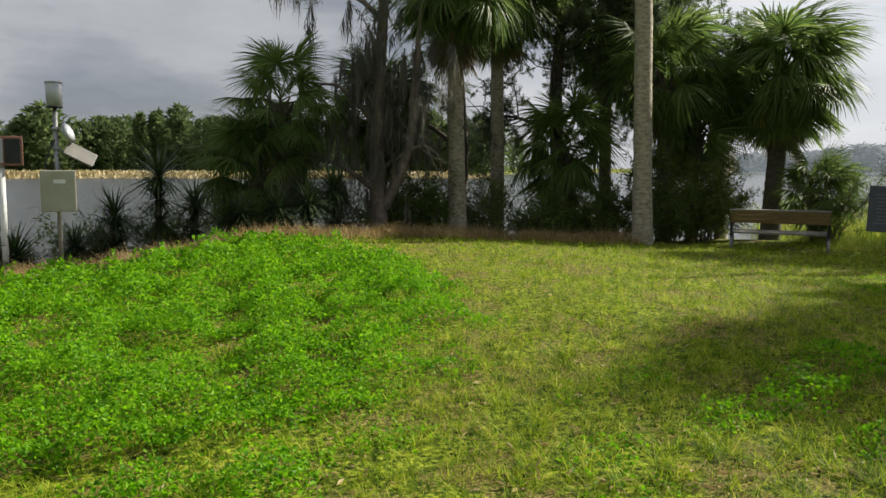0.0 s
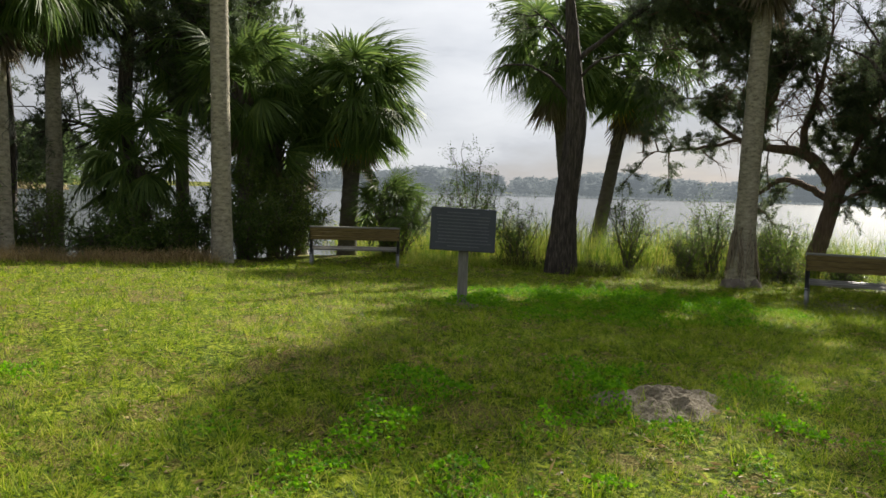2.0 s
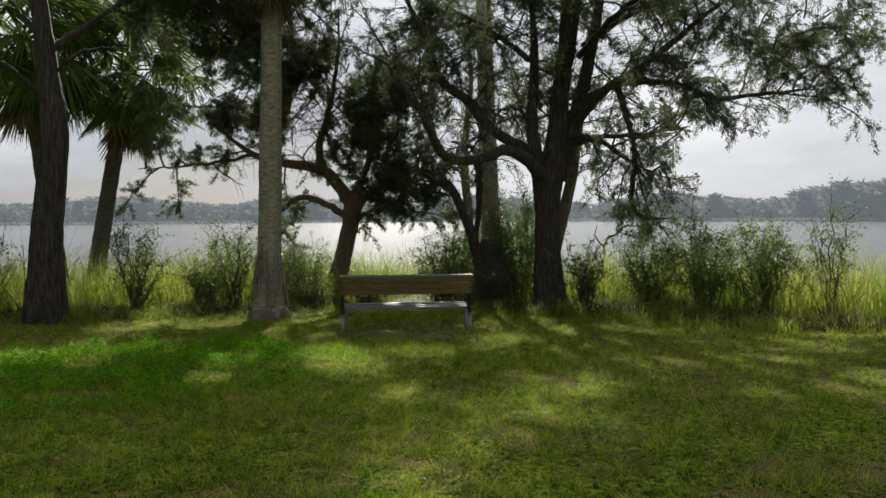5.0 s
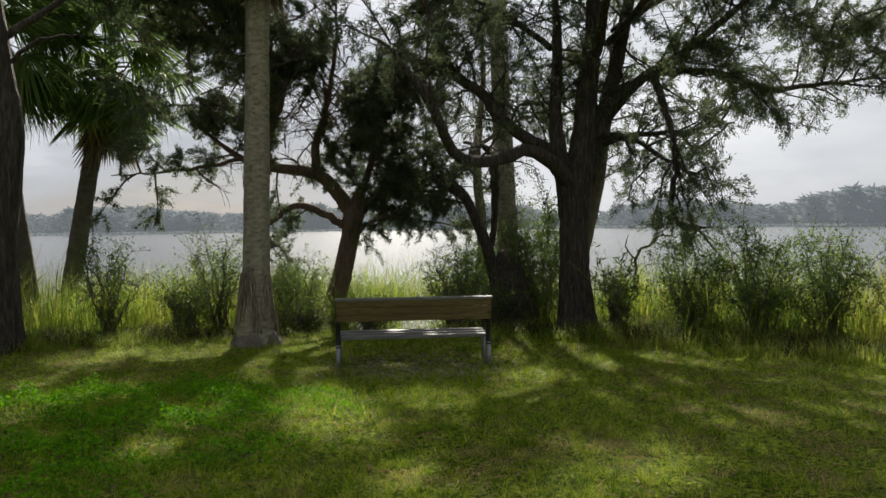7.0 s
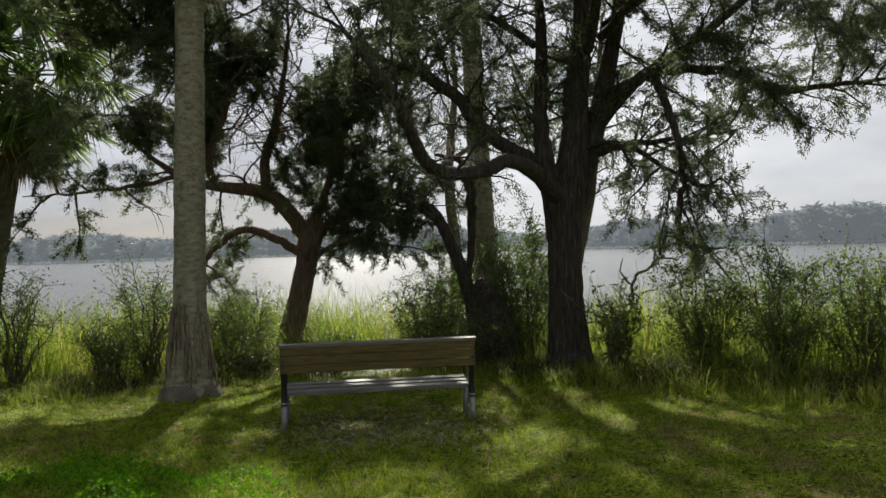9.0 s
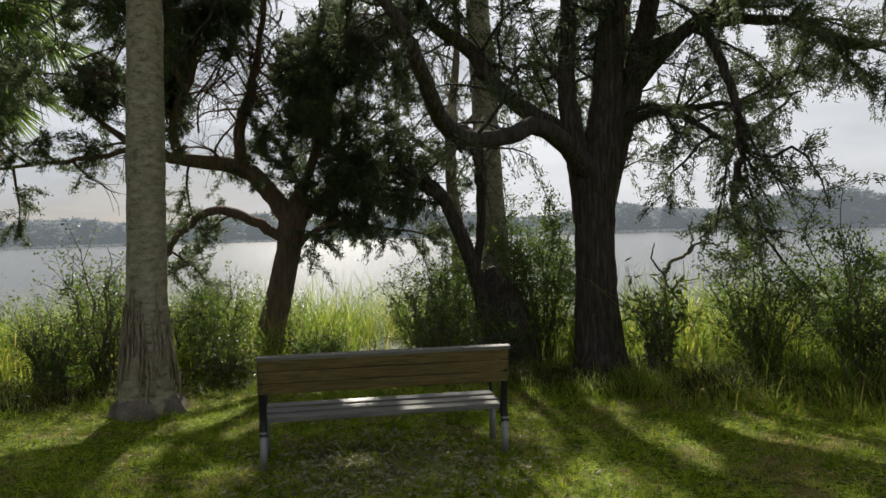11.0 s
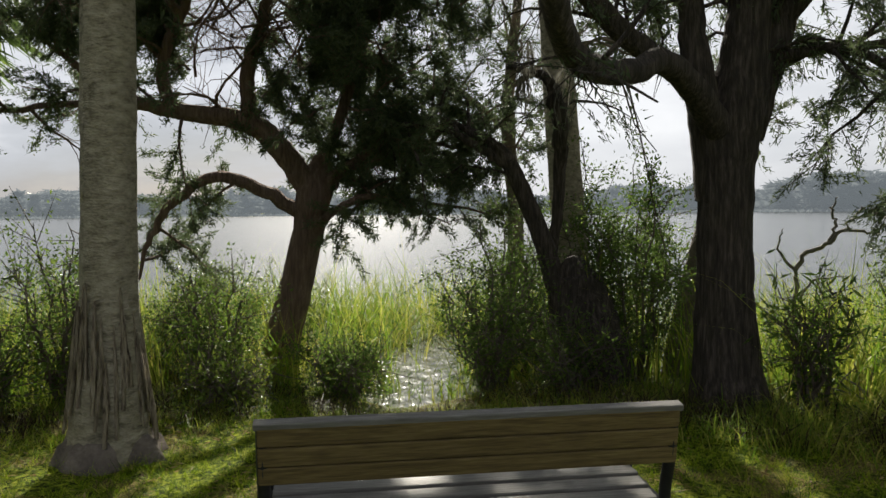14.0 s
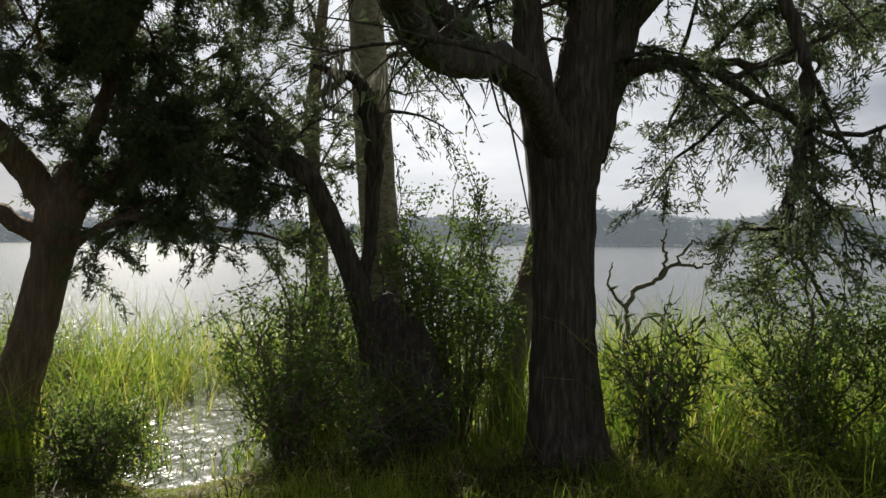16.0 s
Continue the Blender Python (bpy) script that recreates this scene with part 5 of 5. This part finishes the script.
def bench(origin, yaw, label):
    """Park bench; its length runs along x, its back is on -y side."""
    root = thing("park_bench", label, "bench", pose(*origin, 0, 0, yaw), "park benches")
    lean = Matrix.Rotation(radians(11), 4, "X")
    for z, h in ((0.779, 0.084), (0.690, 0.084), (0.604, 0.078)):
        y = -0.225 - 0.17 * (z - 0.36)
        part("back_plank", box_bm((1.86, 0.04, h), (0, y, z), 0.007, lean), M_PLANK, root)
    part("top_rail", box_bm((1.89, 0.058, 0.03), (0, -0.296, 0.829), 0.006, lean), M_SEAT, root, "top rail in paler grey than the back")
    for k in range(3):
        part("seat_plank", box_bm((1.80, 0.13, 0.04), (0, -0.13 + 0.142 * k, 0.355 + 0.012 * k), 0.007), M_SEAT, root)
    for sx in (-0.91, 0.91):
        fr = Tubes()
        fr.add(smooth_line([(sx, -0.285, 0.84), (sx, -0.262, 0.62), (sx, -0.205, 0.42), (sx, -0.205, 0.30), (sx, -0.235, 0.24)], 4), (0.028, 0.03), 8)
        under(new("back_bracket", fr.mesh("back_bracket", M_IRON)), root)
        sr = Tubes()
        sr.add([(sx, -0.20, 0.325), (sx, 0.05, 0.335), (sx, 0.24, 0.35)], (0.026, 0.026), 8)
        under(new("seat_bracket", sr.mesh("seat_bracket", M_IRON)), root)
        part("rear_leg", cyl_bm(0.027, 0.027, 0.38, (sx, -0.225, -0.10), 12), M_GALV, root, "galvanised pipe leg")
        part("front_leg", cyl_bm(0.027, 0.027, 0.44, (sx, 0.20, -0.10), 12), M_GALV, root, "galvanised pipe leg")
        ar = Tubes()
        ar.add(smooth_line([(sx, -0.25, 0.56), (sx, 0.0, 0.58), (sx, 0.18, 0.56), (sx, 0.24, 0.50), (sx, 0.22, 0.34)], 4), (0.016, 0.014), 6)
        under(new("armrest", ar.mesh("armrest", M_IRON)), root)
    return root


bench(at(12.03, 7.94, 0.025), -57.4, "weathered plank bench facing the river beside a palm")
bench(at(6.9, 16.2), -24.0, "weathered plank bench facing the river by the thicket")

# ---- sign on a post ----


def sign_board(origin, yaw):
    root = thing("information_sign", "dark grey plaque on a weathered timber post", "sign", pose(*origin, 0, 0, yaw))
    part("post", box_bm((0.115, 0.09, 0.95), (0.02, 0.05, 0.35), 0.012), M_POST, root, "grey timber post")
    tip = pose(0, 0, 0, -8, 2.2, 0)
    part("panel", box_bm((0.79, 0.035, 0.52), (0, -0.02, 0.93), 0.008, tip), M_PLAQUE, root)
    r = np.random.default_rng(5)
    for k in range(11):
        w = 0.67 if k not in (0, 10) else 0.40
        part("text_line", box_bm((w * r.uniform(0.9, 1.0), 0.004, 0.013), (0, -0.04 + 0.0055 * (k - 5) * -1 * 1.0, 0.93 + 0.040 * (5 - k)), 0, tip), M_PLAQUE_TEXT, root, "faded line of raised lettering")
    return root


sign_board(at(5.17, 8.81), -24.0)


def soil_mound(x, y, rx, ry, h, seed, label):
    """Crumbled heap of soil with a ragged outline."""
    k, m = 22, 64
    q = np.repeat(np.arange(1, k + 1) / k, m)
    a = np.tile(np.arange(m) / m * 2 * math.pi, k)
    w = 1 + 0.14 * np.sin(3 * a + seed) + 0.09 * np.sin(5 * a + 2 * seed) + 0.05 * np.sin(11 * a + seed)
    px, py = rx * q * w * np.cos(a), ry * q * w * np.sin(a)
    px, py, q = np.append(px, 0), np.append(py, 0), np.append(q, 0)
    lump = 1 + 0.30 * waves(px, py, 0.28, seed) + 0.28 * waves(px, py, 0.09, seed + 1)
    z = h * (1 - q ** 1.6) * lump - 0.025 * q ** 4 + height(x + px, y + py) - ground_z(x, y)
    i = (np.arange(k - 1)[:, None] * m + np.arange(m)[None, :]).ravel()
    n = (np.arange(k - 1)[:, None] * m + (np.arange(m)[None, :] + 1) % m).ravel()
    t = np.stack((np.full(m, k * m), np.arange(m), (np.arange(m) + 1) % m), 1)
    me = raw_mesh("soil_mound", np.stack((px, py, z), 1), [np.stack((i, i + m, n + m, n), 1), t], [M_SAND], True)
    ob = tagged(new("soil_mound", me), label, "soil mound")
    ob.location = at(x, y)
    return ob


soil_mound(3.74, 4.0, 0.46, 0.36, 0.075, 1, "low mound of pale sandy soil in the grass")
soil_mound(5.22, 8.82, 0.36, 0.28, 0.04, 2, "bare sandy soil around the sign post")

# ---- weather station ----


def weather_station(origin, yaw):
    root = thing("weather_station", "river gauge station with rain gauge and instrument box", "weather station", pose(*origin, 0, 0, yaw))
    part("pole", cyl_bm(0.035, 0.035, 2.95, (0, 0, -0.65), 14), M_GALV, root)
    part("upper_pole", cyl_bm(0.026, 0.026, 0.42, (0, 0, 2.0), 12), M_IRON, root, "dark upper pole")
    part("rain_gauge", cyl_bm(0.115, 0.125, 0.36, (0, 0, 2.36), 24, 0.01), M_GAUGE, root, "grey cylindrical rain gauge")
    part("gauge_rim", cyl_bm(0.132, 0.132, 0.025, (0, 0, 2.71), 24, 0.006), M_GAUGE, root)
    part("gauge_base", cyl_bm(0.12, 0.12, 0.03, (0, 0, 2.33), 24, 0.006), M_IRON, root)
    bx = part("instrument_box", box_bm((0.50, 0.22, 0.64), (0.0, -0.16, 1.05), 0.012), M_BOX, root, "beige steel instrument box")
    part("label_plate", box_bm((0.17, 0.006, 0.06), (0.02, -0.274, 1.2), 0.002), M_WHITE, bx, "small white label")
    part("door_seam", box_bm((0.46, 0.004, 0.60), (0, -0.272, 1.05), 0.001), M_BOX, bx)
    for z in (1.68, 1.98):
        part("clamp", cyl_bm(0.06, 0.06, 0.06, (0, 0, z), 14, 0.008), M_GALV, root)
    part("solar_panel", box_bm((0.46, 0.32, 0.03), (0.34, -0.02, 1.62), 0.006, pose(0, 0, 0, 40, 28, 0)), M_PANEL, root, "tilted solar panel seen from its underside")
    part("dish", cyl_bm(0.17, 0.06, 0.05, (0.18, 0, 1.95), 20, 0.0, pose(0, 0, 0, 70, 0, 60)), M_GAUGE, root, "small grey antenna dish")
    for ends in ([(0, 0, 1.7), (0.34, -0.02, 1.62)], [(0, 0, 1.98), (0.2, 0, 1.97)]):
        ar = Tubes()
        ar.add(ends, (0.014, 0.014), 6)
        under(new("bracket", ar.mesh("bracket", M_GALV)), root)
    cb = Tubes()
    cb.add(smooth_line([(-0.02, -0.03, 1.85), (-0.12, -0.05, 1.6), (-0.16, -0.08, 1.42), (-0.08, -0.1, 1.38), (-0.05, -0.06, 1.62)], 5), (0.009, 0.009), 6)
    under(new("cable", cb.mesh("cable", M_IRON)), root, "looped black cable")
    return root


weather_station(at(-6.03, 12.45, 0.25), 26.0)


def meter_box(origin, yaw):
    root = thing("notice_box", "weathered framed box on a white post", "notice box", pose(*origin, 0, 0, yaw))
    part("post", cyl_bm(0.05, 0.05, 2.3, (0, 0, -1.0), 14), M_WHITE, root, "white post")
    part("box", box_bm((0.62, 0.2, 0.46), (0, 0, 1.5), 0.01), M_RUST, root)
    part("front_panel", box_bm((0.30, 0.02, 0.38), (-0.12, -0.105, 1.5), 0.004), M_GAUGE, root)
    part("dark_window", box_bm((0.22, 0.02, 0.38), (0.16, -0.105, 1.5), 0.004), M_IRON, root)
    return root


meter_box(at(-6.88, 12.4, 0.5), 30.0)

# ---- far shores ----


def far_tree_meshes(mat, kinds, seed):
    out = []
    for kd in range(kinds):
        r = np.random.default_rng(seed + kd)
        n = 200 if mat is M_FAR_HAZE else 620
        t = r.uniform(0, 1, n) ** 0.8
        conic = kd % 2 == 0
        rad = (0.24 * (1 - t) ** 0.8 + 0.015) if conic else 0.36 * np.sqrt(np.clip(1 - (2 * t - 0.9) ** 2 * 0.85, 0.04, 1))
        a = r.uniform(0, 6.28, n)
        rad = rad * (1 + 0.35 * np.sin(a * 3 + t * 17 + kd))
        q = np.sqrt(r.uniform(0.15, 1, n))
        c = np.stack((rad * q * np.cos(a), rad * q * np.sin(a), 0.02 + 0.98 * t), 1)
        d = np.stack((np.cos(a), np.sin(a), r.uniform(-0.2, 0.9, n)), 1)
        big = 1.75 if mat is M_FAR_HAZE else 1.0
        v, f = needles(c, d + r.normal(0, 0.5, (n, 3)), big * r.uniform(0.06, 0.13, n), big * r.uniform(0.04, 0.085, n), r)
        tb = Tubes()
        tb.add([(0, 0, 0), (0, 0, 0.5), (0, 0, 0.95)], (0.02, 0.012, 0.003), 5)
        out.append((raw_mesh("crown", v, f, [mat]), tb.mesh("trunk", M_GREY_BARK)))
    return out


def joined_woods(name, kinds, places, mat, label):
    """Distant wood, too far to tell single trees apart: one mesh."""
    V, F, n = [], [], 0
    cache = []
    for crown, trunk in kinds:
        co = np.zeros(len(crown.vertices) * 3, np.float32)
        crown.vertices.foreach_get("co", co)
        cache.append(co.reshape(-1, 3))
    for (x, y, z, h, w, k, a) in places:
        c = cache[k % len(cache)]
        ca, sa = math.cos(a), math.sin(a)
        p = np.stack(((c[:, 0] * ca - c[:, 1] * sa) * w + x, (c[:, 0] * sa + c[:, 1] * ca) * w + y, c[:, 2] * h + z), 1)
        V.append(p)
        F.append(np.arange(len(p)).reshape(-1, 3) + n)
        n += len(p)
    return tagged(new(name, raw_mesh(name, np.concatenate(V), np.concatenate(F), [mat])), label, "woods", kind="stuff")


def build_far():
    r = np.random.default_rng(91)
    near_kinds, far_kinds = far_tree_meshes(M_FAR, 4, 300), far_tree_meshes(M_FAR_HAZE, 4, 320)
    places = []
    for k in range(230):
        az = radians(r.uniform(-40, 6))
        d = r.uniform(215, 290)
        h = r.uniform(10, 16.5) * (1 if r.random() < 0.93 else 1.25)
        places.append((d * math.sin(az), d * math.cos(az), -0.3, h, h * r.uniform(0.7, 1.15), k, r.uniform(0, 6.28)))
    joined_woods("far_woods", near_kinds, places, M_FAR, "green mixed woods beyond the marsh across the river")
    places = []
    for k in range(740):
        a = r.uniform(14, 125)
        az = radians(a)
        d = r.uniform(340, 420)
        h = r.uniform(7, 11) * (1 + 0.45 * smoothstep(74, 100, a)) * (0.9 + 0.15 * math.sin(a * 0.5))
        places.append((d * math.sin(az), d * math.cos(az), -0.3, h, h * r.uniform(1.3, 2.2), k, r.uniform(0, 6.28)))
    joined_woods("hazy_far_woods", far_kinds, places, M_FAR_HAZE, "tree line on the far shore with painted grey haze")
    n = 9000
    az = np.radians(r.uniform(-42, 4, n))
    d = 143 + 75 * r.uniform(0, 1, n) ** 1.5
    x, y = d * np.sin(az), d * np.cos(az)
    v, g = blades(np.stack((x, y, height(x, y) - 0.1), 1), r.uniform(0.7, 1.5, n), r.uniform(0.5, 1.2, n), r.uniform(0.1, 0.4, n), r, 2)
    tagged(new("marsh_grass", raw_mesh("marsh_grass", v, g, [M_MARSH])), "golden marsh grass on the far bank", "marsh grass", kind="stuff")
    n = 9000
    az = np.radians(r.uniform(14, 125, n))
    d = 322 + 14 * r.uniform(0, 1, n)
    x, y = d * np.sin(az), d * np.cos(az)
    v, g = blades(np.stack((x, y, np.maximum(height(x, y), -0.4) - 0.1), 1), r.uniform(0.7, 1.2, n), r.uniform(1.0, 2.4, n), r.uniform(0.1, 0.4, n), r, 2)
    # these reeds look pale through the haze painted into their material
    tagged(new("far_reeds", raw_mesh("far_reeds", v, g, [M_FAR_HAZE])), "reed fringe along the far shore with painted haze", "reeds", kind="stuff")


build_far()


def surface_roots(x, y, seed):
    r = np.random.default_rng(seed)
    root = thing("tree_roots", "grey tree roots showing above the lawn", "roots", Matrix.Translation(at(x, y)))
    for k in range(4):
        a = 2.2 + k * 0.5 + r.normal(0, 0.15)
        tb = Tubes()
        pts = [(0.25 * s * math.cos(a + 0.15 * s * (-1) ** k), 0.25 * s * math.sin(a + 0.15 * s * (-1) ** k), 0.015 + 0.02 * math.sin(s * 1.7) - 0.012 * s) for s in range(5)]
        tb.add(smooth_line(pts, 4), (0.026, 0.02, 0.008), 7, 0.12, r)
        under(new("root", tb.mesh("root", M_SAIL)), root)
    return root


surface_roots(6.3, 1.3, 4)


def brush_pile(x, y, n, seed):
    """Bleached dead sticks, fallen across one another."""
    r = np.random.default_rng(seed)
    root = thing("brush_pile", "bleached dead sticks fallen across one another in reeds", "brush pile", Matrix.Translation(at(x, y)))
    for k in range(n):
        foot = np.array([r.normal(0, 0.16), r.normal(0, 0.3), -0.05])
        d = unit(np.array([r.normal(0, 0.35), r.normal(0, 0.8), r.uniform(0.35, 0.9)]))
        L = r.uniform(0.45, 0.95)
        tb = Tubes()
        tb.add(smooth_line([foot, foot + d * L * 0.5 + r.normal(0, 0.03, 3), foot + d * L - np.array([0, 0, 0.12 * L])], 3), (0.011, 0.009, 0.004), 5)
        under(new("stick", tb.mesh("stick", M_SAIL)), root)
    return root


brush_pile(16.6, 5.85, 22, 7)
brush_pile(16.3, 4.9, 12, 8)
